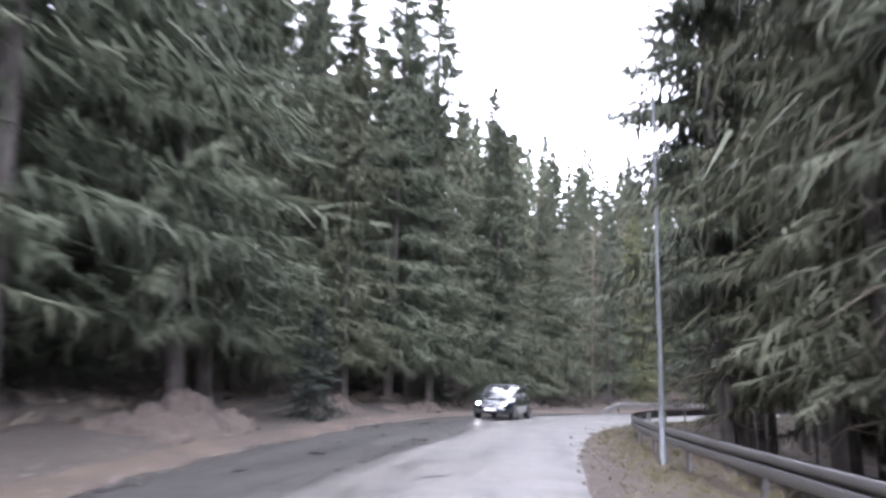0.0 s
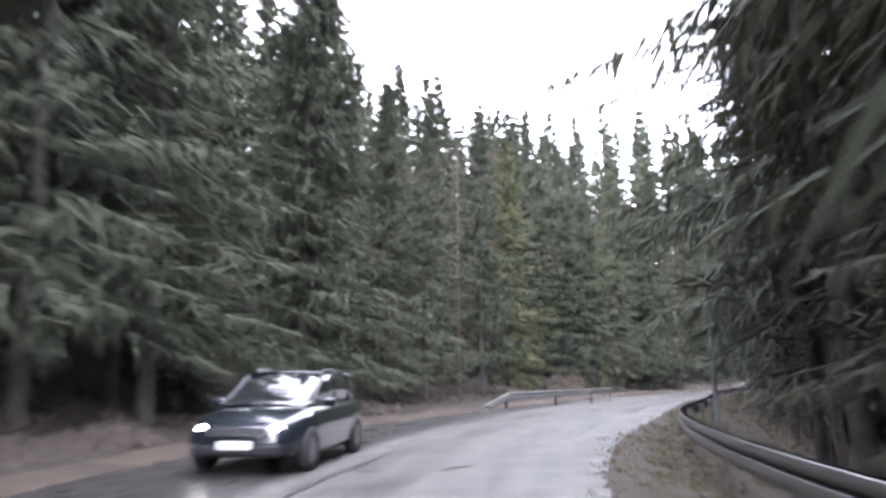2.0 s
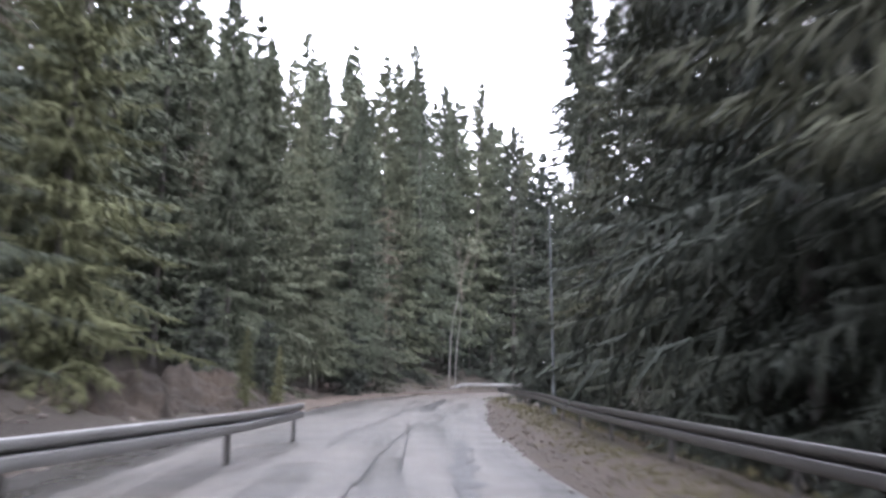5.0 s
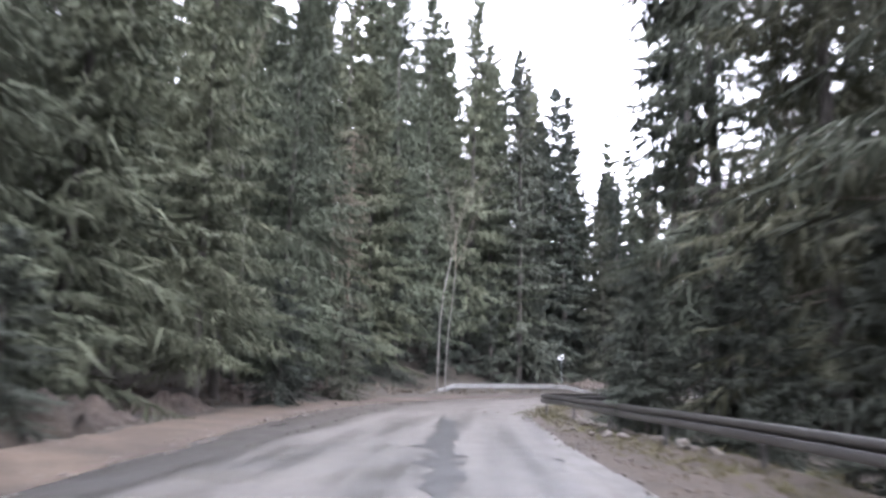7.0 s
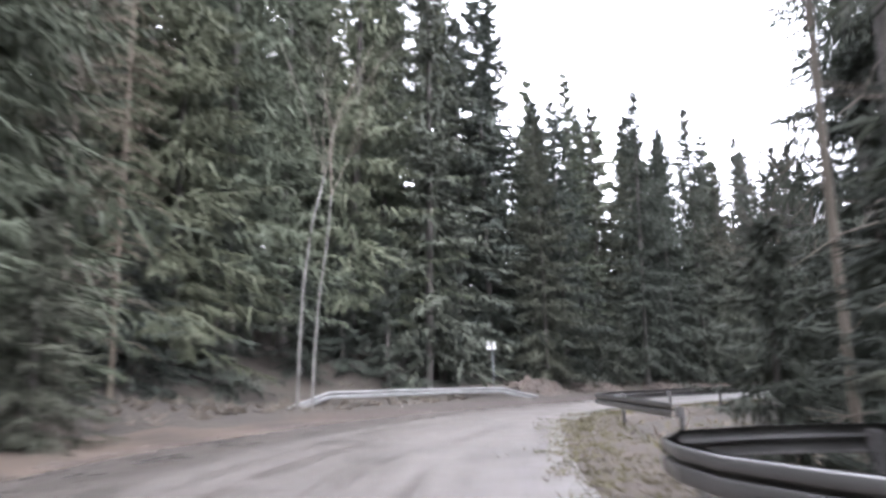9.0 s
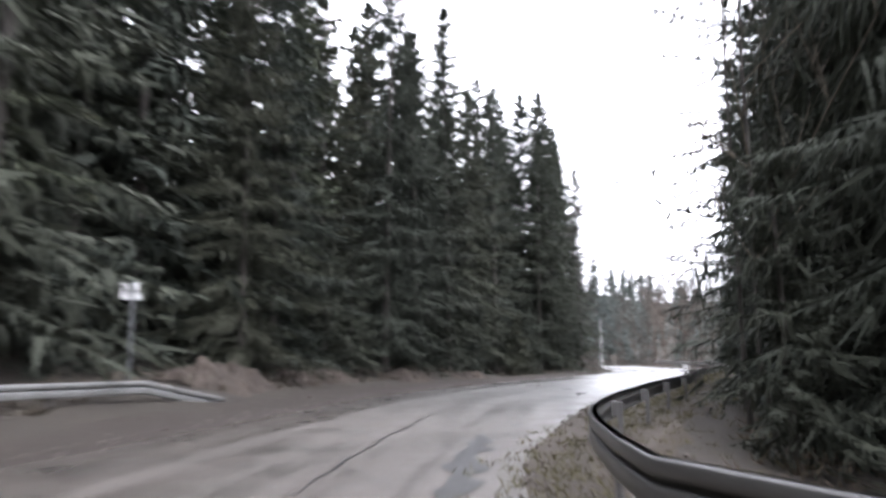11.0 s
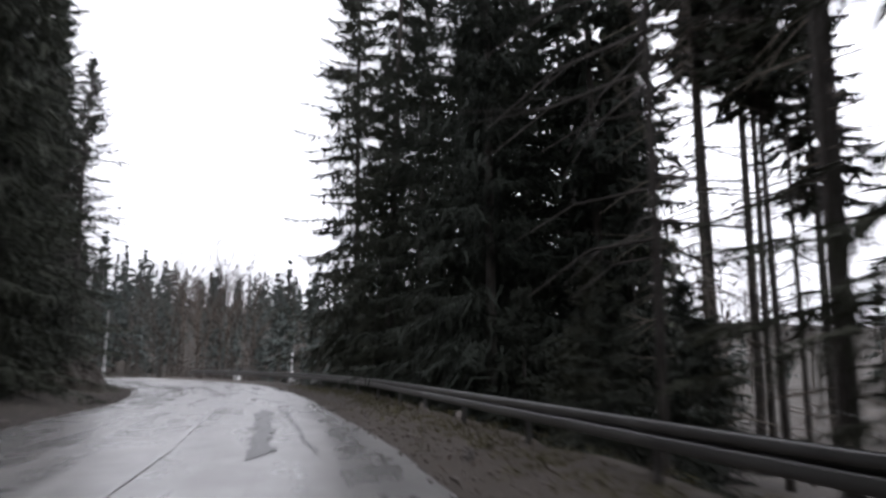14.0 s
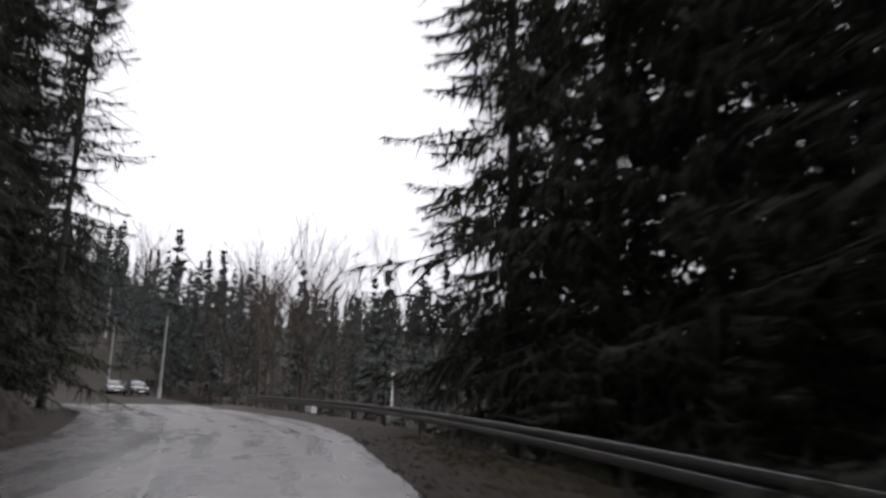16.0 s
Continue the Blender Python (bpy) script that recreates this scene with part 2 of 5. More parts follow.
M_LAMP = plain("lit_headlamp", (0.9, 0.9, 0.88), 0.15, 0.0, 45.0)
M_CHROME = plain("chrome_trim", (0.6, 0.6, 0.6), 0.15, 1.0)
M_PLASTIC = plain("black_bumper_plastic", (0.02, 0.02, 0.022), 0.45)
M_PLATE = plain("white_number_plate", (0.7, 0.7, 0.68), 0.4)
M_LINE = rough_mat("worn_white_line", (0.42, 0.415, 0.405), (0.24, 0.235, 0.23), 1.4, 0.45, 25, 0.2, 0.004)
M_SILVER = plain("silver_car_paint", (0.24, 0.245, 0.25), 0.25, 0.4, 0, 1.0)

# ---------------------------------------------------------------- plan of the road
# The line that a car follows in the right-hand lane, from south to east.
LANE = [
    (-8.4, -69.8), (-7.4, -54.9), (-6.5, -39.9), (-5.5, -24.9), (-4.6, -9.9), (-3.8, -1.0), (-2.3, 7.8), (-0.1, 16.6),
    (3.4, 24.8), (7.9, 32.6), (12.6, 40.3), (17.7, 47.9), (23.0, 55.0), (28.9, 61.6), (35.0, 68.4), (41.5, 74.7),
    (48.9, 79.5), (57.4, 82.4), (66.7, 83.5), (75.6, 83.8), (84.5, 82.5), (93.3, 80.6), (102.3, 79.0), (110.5, 77.6),
    (118.0, 76.9), (126.0, 76.7), (134.0, 77.4), (142.0, 79.3), (152.0, 82.2), (165.0, 86.0), (181.0, 90.5), (202.0, 95.5),
    (225.0, 100.0), (250.0, 103.0),
]


def spline(points, step=0.5):
    pts = np.array(points, float)
    pts = np.vstack([2 * pts[0] - pts[1], pts, 2 * pts[-1] - pts[-2]])
    out = []
    for a, b, c, d in zip(pts, pts[1:], pts[2:], pts[3:]):
        n = max(int(np.linalg.norm(c - b) / step), 1)
        for u in np.arange(n) / n:
            out.append(0.5 * (2 * b + (c - a) * u + (2 * a - 5 * b + 4 * c - d) * u * u + (3 * b - a - 3 * c + d) * u**3))
    out.append(pts[-2])
    return np.array(out)


LINE = spline(LANE)
RUN = np.r_[0, np.cumsum(np.hypot(*np.diff(LINE, axis=0).T))]
RUN = RUN - RUN[np.abs(LINE - np.array((-4.6, -9.9))).sum(1).argmin()]
TAN = np.gradient(LINE, axis=0)
TAN = TAN / np.hypot(*TAN.T)[:, None]
NORMAL = np.stack([TAN[:, 1], -TAN[:, 0]], 1)     # to the right


def profile(*knots):
    ks, ko = zip(*knots)
    return lambda s: sum(np.interp(np.asarray(s) + d, ks, ko) for d in (-4, -3, -2, -1, 0, 1, 2, 3, 4)) / 9


LEFT = profile((-60, -4.6), (7, -4.7), (16, -5.5), (30, -6.0), (45, -6.0), (52, -5.2), (62, -5.0), (72, -4.6), (85, -5.2), (97, -5.7), (104, -6.2),
               (111, -5.8), (118, -5.6), (124, -5.1), (132, -5.2), (145, -5.6), (150, -6.2), (158, -5.8), (170, -5.5), (182, -6.1), (192, -6.8), (205, -6.4), (300, -5.5))
RIGHT = profile((-60, 1.3), (10, 1.15), (20, 1.15), (32, 1.4), (42, 1.8), (51, 2.3), (62, 2.4), (75, 2.4), (90, 2.1), (100, 2.0), (106, 2.2),
                (112, 1.2), (118, 0.6), (124, 0.9), (130, 1.6), (135, 2.1), (145, 1.7), (155, 1.6), (165, 1.2), (178, 0.9), (190, 1.3), (300, 1.4))
RAIL = profile((-60, 3.6), (8, 3.35), (16, 2.8), (21, 2.5), (26, 2.6), (35, 2.8), (42, 3.4), (47, 3.9), (60, 4.4), (75, 4.75), (84, 4.3), (90, 3.65), (94, 3.2), (97, 2.65),
               (103, 2.9), (108, 2.9), (113, 1.7), (116, 1.1), (119, 1.4), (122, 1.9), (126, 2.6), (130, 3.6), (136, 4.7), (141, 4.5), (145, 4.1), (152, 3.7), (165, 3.6), (176, 3.4), (186, 3.2), (300, 3.0))


def at(s, o):
    """The place o metres to the right of the lane's line, s metres along it."""
    x, y = np.interp(s, RUN, LINE[:, 0]), np.interp(s, RUN, LINE[:, 1])
    nx, ny = np.interp(s, RUN, NORMAL[:, 0]), np.interp(s, RUN, NORMAL[:, 1])
    return x + o * nx, y + o * ny


def along(xy):
    """For places: how far along the line, and how far to its right, each one lies."""
    xy = np.atleast_2d(np.asarray(xy, float))
    s, o = np.empty(len(xy)), np.empty(len(xy))
    for k in range(0, len(xy), 4000):
        part_xy = xy[k : k + 4000]
        far = ((part_xy[:, None] - LINE[None]) ** 2).sum(-1)
        i = far.argmin(1)
        side = ((part_xy - LINE[i]) * NORMAL[i]).sum(1)
        s[k : k + 4000] = RUN[i]
        o[k : k + 4000] = np.sign(side) * np.sqrt(far[np.arange(len(i)), i])
    return s, o


def wave(x, y, size, seed=0.0):
    """Smooth uneven ground, about -1 to 1."""
    a, b = x / size + seed, y / size - seed
    return (np.sin(a * 1.7 + 1.3 * np.sin(b * 1.1)) + np.sin(b * 2.1 + 1.7 * np.sin(a * 0.9 + 2)) + 0.6 * np.sin(a * 4.3 + b * 3.1) + 0.5 * np.sin(b * 5.7 - a * 3.9)) / 3


def height(x, y):
    x, y = np.asarray(x, float), np.asarray(y, float)
    s, o = along(np.stack([x.ravel(), y.ravel()], 1))
    s, o = s.reshape(x.shape), o.reshape(x.shape)
    left, rail = LEFT(s) - o, o - RAIL(s) - 0.5
    hill = np.interp(s, (-60, 30, 60, 125, 146, 160, 178, 200), (0.36, 0.36, 0.6, 0.6, 0.2, 0.14, 0.10, 0.0))
    z = np.full(x.shape, -0.05)
    up = 0.05 * np.clip(left, 0, 2.5) + 0.12 * np.clip(left - 2.5, 0, 5) + hill * np.clip(left - 7.5, 0, 60) + 0.25 * hill * np.clip(left - 67, 0, 200)
    down = -0.38 * np.clip(rail, 0, 4) - 0.10 * np.clip(rail - 4, 0, 12)
    z = z + np.where(left > 0, up, 0) + np.where(rail > 0, down, 0)
    rise = np.clip((x - 185) / 40, 0, 1) * 0.13 * np.clip(x - 185, 0, 330)      # far hillside over the valley
    rise = rise + np.clip((x - 185) / 40, 0, 1) * 0.24 * np.clip(y - 88, -15, 70)
    z = z + np.where(x > 185, rise, 0)
    off = np.clip(np.maximum(left - 1.5, rail), 0, 3) / 3
    return z + off * (0.22 * wave(x, y, 3.1) + 0.5 * wave(x, y, 14, 3.0) * np.clip(off * 2 - 1, 0, 1))


def ground_z(x, y):
    return float(height(np.array([x]), np.array([y]))[0])


# ---------------------------------------------------------------- mesh helpers


def mesh_of(name, verts, faces, mat, smooth=False, uv=None):
    """A mesh from arrays of places and faces of one size."""
    verts, faces = np.asarray(verts, np.float32), np.asarray(faces, np.int32)
    me = bpy.data.meshes.new(name)
    n, k = faces.shape
    me.vertices.add(len(verts))
    me.vertices.foreach_set("co", verts.ravel())
    me.loops.add(n * k)
    me.loops.foreach_set("vertex_index", faces.ravel())
    me.polygons.add(n)
    me.polygons.foreach_set("loop_start", np.arange(0, n * k, k, dtype=np.int32))
    if smooth:
        me.polygons.foreach_set("use_smooth", np.ones(n, bool))
    if uv is not None:
        layer = me.uv_layers.new(name="UVMap")
        layer.data.foreach_set("uv", np.asarray(uv, np.float32)[faces.ravel()].ravel())
    me.update(calc_edges=True)
    me.materials.append(mat)
    return me


def part(name, bm, material, parent, label="", smooth=False):
    """Links a bmesh, or a ready mesh, as one object under a thing or a part."""
    if isinstance(bm, bpy.types.Mesh):
        me = bm
    else:
        me = bpy.data.meshes.new(name)
        bm.to_mesh(me)
        bm.free()
        me.materials.append(material)
        if smooth:
            me.polygons.foreach_set("use_smooth", np.ones(len(me.polygons), bool))
    ob = new(name, me)
    ob.parent = parent
    if label:
        ob["label"] = label
    return ob


def thing(name, label, category, group="", m=None):
    ob = new(name)
    ob.empty_display_size = 0.2
    if m is not None:
        ob.matrix_basis = m
    return tagged(ob, label, category, group)


def box(bm, size, m, bevel=0.0):
    made = bmesh.ops.create_cube(bm, size=1.0, matrix=m @ Matrix.Diagonal((*size, 1)))
    if bevel:
        edges = {e for v in made["verts"] for e in v.link_edges}
        bmesh.ops.bevel(bm, geom=list(edges), offset=bevel, segments=1, affect="EDGES")


def tubes(starts, ends, r0, r1, sides=4):
    """Tapered prisms between pairs of places: places and quads."""
    a, b = np.asarray(starts, float), np.asarray(ends, float)
    d = b - a
    d = d / np.maximum(np.linalg.norm(d, axis=1, keepdims=True), 1e-6)
    ref = np.where(np.abs(d[:, 2:3]) > 0.9, np.array([[1.0, 0, 0]]), np.array([[0, 0, 1.0]]))
    u = np.cross(d, ref)
    u = u / np.linalg.norm(u, axis=1, keepdims=True)
    v = np.cross(d, u)
    ang = np.arange(sides) * 2 * np.pi / sides
    ring = np.cos(ang)[None, :, None] * u[:, None] + np.sin(ang)[None, :, None] * v[:, None]
    p = np.concatenate([a[:, None] + ring * np.asarray(r0)[:, None, None], b[:, None] + ring * np.asarray(r1)[:, None, None]], 1)
    n = len(a)
    base = (np.arange(n) * 2 * sides)[:, None]
    i = np.arange(sides)
    j = (i + 1) % sides
    quads = np.stack([base + i, base + j, base + sides + j, base + sides + i], -1).reshape(-1, 4)
    return p.reshape(-1, 3), quads


def lathe(profile_rz, sides=14):
    """A turned shape from radius and height pairs: places and quads."""
    ang = np.arange(sides) * 2 * np.pi / sides
    p = np.array([[r * np.cos(a), r * np.sin(a), z] for r, z in profile_rz for a in ang])
    q = [[k * sides + i, k * sides + (i + 1) % sides, (k + 1) * sides + (i + 1) % sides, (k + 1) * sides + i] for k in range(len(profile_rz) - 1) for i in range(sides)]
    return p, np.array(q)


# ---------------------------------------------------------------- ground, road, verges
fine = 1.6
gx = np.r_[-2500, -1200, -600, -300, -180, -130, -100, np.arange(-80, 150, fine), np.arange(150, 300, 5.0), 320, 350, 400, 460, 550, 800, 1300, 2500]
gy = np.r_[-2500, -1200, -600, -300, -160, -90, -60, np.arange(-40, 130, fine), np.arange(132, 230, 6.0), 250, 300, 400, 600, 1200, 2500]
GX, GY = np.meshgrid(gx, gy, indexing="ij")
GZ = height(GX, GY)
verts = np.stack([GX, GY, GZ], -1).reshape(-1, 3)
ny_ = len(gy)
ii, jj = np.meshgrid(np.arange(len(gx) - 1), np.arange(ny_ - 1), indexing="ij")
k0 = (ii * ny_ + jj).ravel()
tagged(new("ground", mesh_of("ground", verts, np.stack([k0, k0 + ny_, k0 + ny_ + 1, k0 + 1], -1), M_GROUND, True)),
       "damp brown forest floor covered in needles and dead leaves", "ground", kind="structure")


def ribbon(name, mat, s0, s1, lo, hi, across, lift, step=0.75, rag=0.0, seed=0.0):
    """A strip along the road between two offsets; lift gives its height across."""
    ss = np.arange(s0, s1, step)
    a, b = lo(ss), hi(ss)
    a = a + rag * wave(ss, ss * 0.3, 1.9, seed) + rag * 0.6 * wave(ss, ss, 0.55, seed + 2)
    b = b + rag * wave(ss, ss * 0.2, 2.3, seed + 5) + rag * 0.6 * wave(ss, ss, 0.6, seed + 9)
    u = np.linspace(0, 1, across)
    off = a[:, None] + (b - a)[:, None] * u[None]
    S2 = np.repeat(ss[:, None], across, 1)
    x, y = at(S2, off)
    z = lift(S2, off, u[None] + 0 * off, x, y)
    n = across
    i, j = np.meshgrid(np.arange(len(ss) - 1), np.arange(n - 1), indexing="ij")
    k = (i * n + j).ravel()
    return mesh_of(name, np.stack([x, y, z], -1).reshape(-1, 3), np.stack([k, k + 1, k + n + 1, k + n], -1), mat, True, np.stack([off, S2], -1).reshape(-1, 2))


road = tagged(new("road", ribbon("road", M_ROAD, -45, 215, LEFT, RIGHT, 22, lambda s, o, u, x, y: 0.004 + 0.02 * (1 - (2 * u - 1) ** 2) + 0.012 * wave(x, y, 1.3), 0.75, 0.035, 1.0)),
              "wet grey patched asphalt road with worn wheel tracks", "road", kind="structure")
tagged(new("gravel_verge", ribbon("gravel_verge", M_GRAVEL, -45, 160, lambda s: LEFT(s) - np.interp(s, (0, 60, 78, 100, 112, 124, 138, 160), (0.7, 0.9, 2.2, 2.8, 3.6, 4.2, 3.0, 0.5)), lambda s: LEFT(s) + 0.35, 10,
                                lambda s, o, u, x, y: -0.012 + 0.17 * (1 - u) ** 1.3 + (1 - u) * 0.07 * wave(x, y, 1.1) - 0.12 * (u < 0.01), 0.75, 0.28, 4.0)),
       "pale sandy gravel shoulder strewn with grit", "verge", kind="structure")
tagged(new("muddy_verge", ribbon("muddy_verge", M_VERGE, -45, 215, lambda s: RIGHT(s) - 0.3, lambda s: RAIL(s) + 0.9, 9,
                                 lambda s, o, u, x, y: -0.012 + 0.06 * u + u * 0.05 * wave(x, y, 0.9) - 0.45 * (u > 0.99), 0.75, 0.16, 8.0)),
       "muddy brown roadside verge with leaf litter", "verge", kind="structure")

# ---------------------------------------------------------------- trees


def blades(base, way, length, width, rng, sag=0.12, loose=1.0, flat=0.5):
    """Slim pointed sprays: three places and one triangle each."""
    way = way / np.linalg.norm(way, axis=1, keepdims=True)
    side = np.cross(way, loose * rng.normal(size=way.shape) + np.array([0, 0, flat]))
    side = side / np.linalg.norm(side, axis=1, keepdims=True)
    tip = base + way * length[:, None] - np.array([0, 0, 1.0]) * (length * sag)[:, None]
    w = width[:, None]
    p = np.stack([base + side * w, tip, base - side * w], 1).reshape(-1, 3)
    return p, np.arange(len(base) * 3).reshape(-1, 3)


def spruce_crown(rng, tall, reach, bare, whorls, per, sprays, wide, droop=0.42, gap=0.0, taper=0.72, hang=0.36):
    """Whorls of drooping boughs with lifted tips. Each bough is a fern of side sprays, with a fringe that hangs under it; wide: half the width of a spray."""
    level = np.repeat(((np.arange(whorls) + 0.5) / whorls) ** 1.02, per)
    t = np.clip(level + rng.normal(0, 0.25 / whorls, len(level)), 0.0, 0.995)
    t = t[rng.uniform(size=len(t)) > gap]
    n = len(t)
    z = tall * (bare + (0.99 - bare) * t)
    az = rng.uniform(0, 2 * np.pi, n)
    shape = np.minimum((1 - t) ** taper, 0.80 + 1.2 * t)
    lobe = 1 + 0.11 * np.sin(az * 2 + rng.uniform(0, 6)) + 0.10 * np.sin(az * 3 + z)
    ln = 0.96 * reach * shape * (0.42 + 0.72 * rng.uniform(0, 1, n) ** 0.8) * lobe + 0.12
    rise = -0.10 + 0.70 * t**1.5 + rng.normal(0, 0.09, n)
    out = np.stack([np.cos(az), np.sin(az), 0 * az], 1)
    across = np.stack([-np.sin(az), np.cos(az), 0 * az], 1)
    up = np.array([0, 0, 1.0])

    def spine(u):
        return out[:, None] * (ln[:, None] * u)[..., None] + up * (z[:, None] + ln[:, None] * (rise[:, None] * u - droop * (1 - t[:, None] * 0.6) * u**2 + 0.20 * u**4))[..., None]

    def strewn(count, power):
        return ((np.arange(count)[None] + rng.uniform(0, 1, (n, count))) / count) ** power

    half = ln[:, None] * 0.27 + 0.13 + 1.2 * wide                                       # how far the fern spreads to each side
    k = int(sprays * (1 - hang))
    u = 0.06 + 0.94 * strewn(k, 0.85)
    side = np.where(np.arange(k) % 2, 1.0, -1.0)[None]
    turn = az[:, None] + side * (1.0 - 0.55 * u + rng.normal(0, 0.14, (n, k)))
    sl = np.minimum((half * (1.08 - 0.78 * u) + 0.13) * rng.uniform(0.65, 1.2, (n, k)), 0.32 + 8 * wide)
    way = np.stack([np.cos(turn), np.sin(turn), -rng.uniform(0.05, 0.6, (n, k)) * (1 - 0.7 * t[:, None]) + 0.2 * t[:, None]], -1)
    fern = blades(spine(u).reshape(-1, 3), way.reshape(-1, 3), sl.ravel(), (wide * (0.75 + 0.45 * sl)).ravel(), rng, 0.16, 0.75, 1.0)
    k = sprays - k
    u = 0.04 + 0.96 * strewn(k, 0.8)
    off = rng.uniform(-0.75, 0.75, (n, k)) * half * (1.08 - 0.78 * u)
    root = spine(u) + across[:, None] * off[..., None] - up * (np.abs(off) * 0.35)[..., None]
    way = rng.normal(0, 0.22, (n, k, 3)) + out[:, None] * 0.25 - up
    sl = rng.uniform(0.28, 0.75, (n, k)) * (0.35 + 0.65 * (1 - t[:, None])) * (1.1 - 0.5 * u) * min(1.0, reach / 4)
    fringe = blades(root.reshape(-1, 3), way.reshape(-1, 3), sl.ravel(), np.full(n * k, wide * 1.15), rng, 0.0, 1.0, 0.0)
    k = max(5, sprays // 6)                                         # the dense inner foliage
    u = rng.uniform(0.05, 0.68, (n, k))
    way = rng.normal(0, 0.6, (n, k, 3)) + out[:, None] * 0.5 - up * 0.7
    sl = (0.35 + 0.16 * ln[:, None]) * rng.uniform(0.7, 1.2, (n, k))
    root = spine(u) + across[:, None] * (rng.uniform(-0.6, 0.6, (n, k)) * half)[..., None]
    heart = blades(root.reshape(-1, 3), way.reshape(-1, 3), sl.ravel(), np.full(n * k, wide * 2.1), rng, 0.2, 1.0, 0.3)
    ps, qs, k = [], [], 0
    for p, q in (fern, fringe, heart):
        ps.append(p)
        qs.append(q + k)
        k += len(p)
    return np.vstack(ps), np.vstack(qs)


def trunk_mesh(name, rng, tall, r0, mat, lean=0.0, sides=9):
    zs = np.r_[-0.5, 0.0, 0.25, np.linspace(0.08, 1, 9) * tall]
    rs = np.r_[r0 * 1.6, r0 * 1.45, r0 * 1.1, r0 * (1 - np.linspace(0.08, 1, 9)) ** 0.8 + 0.012]
    ang = np.arange(sides) * 2 * np.pi / sides
    bx, by = rng.normal(0, 0.05, len(zs)).cumsum() * 0.3, rng.normal(0, 0.05, len(zs)).cumsum() * 0.3
    bx[:3], by[:3] = 0, 0
    p = np.array([[bx[k] + lean * z + r * np.cos(a) * (1 + 0.09 * np.sin(3 * a + k)), by[k] + r * np.sin(a), z] for k, (r, z) in enumerate(zip(rs, zs)) for a in ang])
    q = [[k * sides + i, k * sides + (i + 1) % sides, (k + 1) * sides + (i + 1) % sides, (k + 1) * sides + i] for k in range(len(zs) - 1) for i in range(sides)]
    return mesh_of(name, p, np.array(q), mat, True)


def dead_twigs(rng, lo, hi, count, reach):
    """Bare drooping lower branches."""
    z = rng.uniform(lo, hi, count)
    az = rng.uniform(0, 2 * np.pi, count)
    ln = reach * rng.uniform(0.4, 1.0, count)
    out = np.stack([np.cos(az), np.sin(az), 0 * az], 1)
    up = np.array([0, 0, 1.0])
    a = up * z[:, None]
    b = a + out * (ln * 0.55)[:, None] - up * (ln * 0.12)[:, None]
    c = b + out * (ln * 0.45)[:, None] - up * (ln * 0.28)[:, None]
    r = 0.012 + 0.008 * ln
    forks = rng.integers(0, count, count)
    d = b[forks] + (out[forks] + rng.normal(0, 0.5, (count, 3))) * (ln[forks] * 0.35)[:, None]
    return tubes(np.vstack([a, b, b[forks]]), np.vstack([b, c, d]), np.r_[r, r * 0.7, r[forks] * 0.5], np.r_[r * 0.7, r * 0.3, r[forks] * 0.2], 3)


def spruce(seed, tall, reach, bare, detail, mat, label, gap=0.0):
    """A spruce in one of two levels of detail; origin at the foot of its trunk."""
    rng = np.random.default_rng(seed)
    tree = thing("spruce_tree", label, "tree", "spruces of the forest edge")
    whorls, per, sprays, wide = {"near": (36, 6, 100, 0.024), "mid": (31, 6, 40, 0.062), "skirt": (17, 6, 50, 0.022)}[detail]
    part("trunk", trunk_mesh("trunk", rng, tall, (0.05 + 0.006 * tall) * (0.75 if bare > 0.4 else 1.0), M_BARK), None, tree, "rough grey-brown trunk")
    p, q = spruce_crown(rng, tall, reach, bare, whorls, per, sprays, wide, gap=gap)
    part("crown", mesh_of("crown", p, q, mat), None, tree)
    if bare > 0.1:
        p, q = dead_twigs(rng, 1.2, tall * (bare + 0.25), 46 if detail == "near" else 26, 2.2)
        tagged(part("dead_branch_tangle", mesh_of("dead_branch_tangle", p, q, M_DEAD), None, tree, "bare grey lower branches"), kind="stuff")
    return tree


LUSH = "dense dark green spruce with drooping wet boughs"
TALLER = "tall spruce, deep forest shade darkened into its needles"
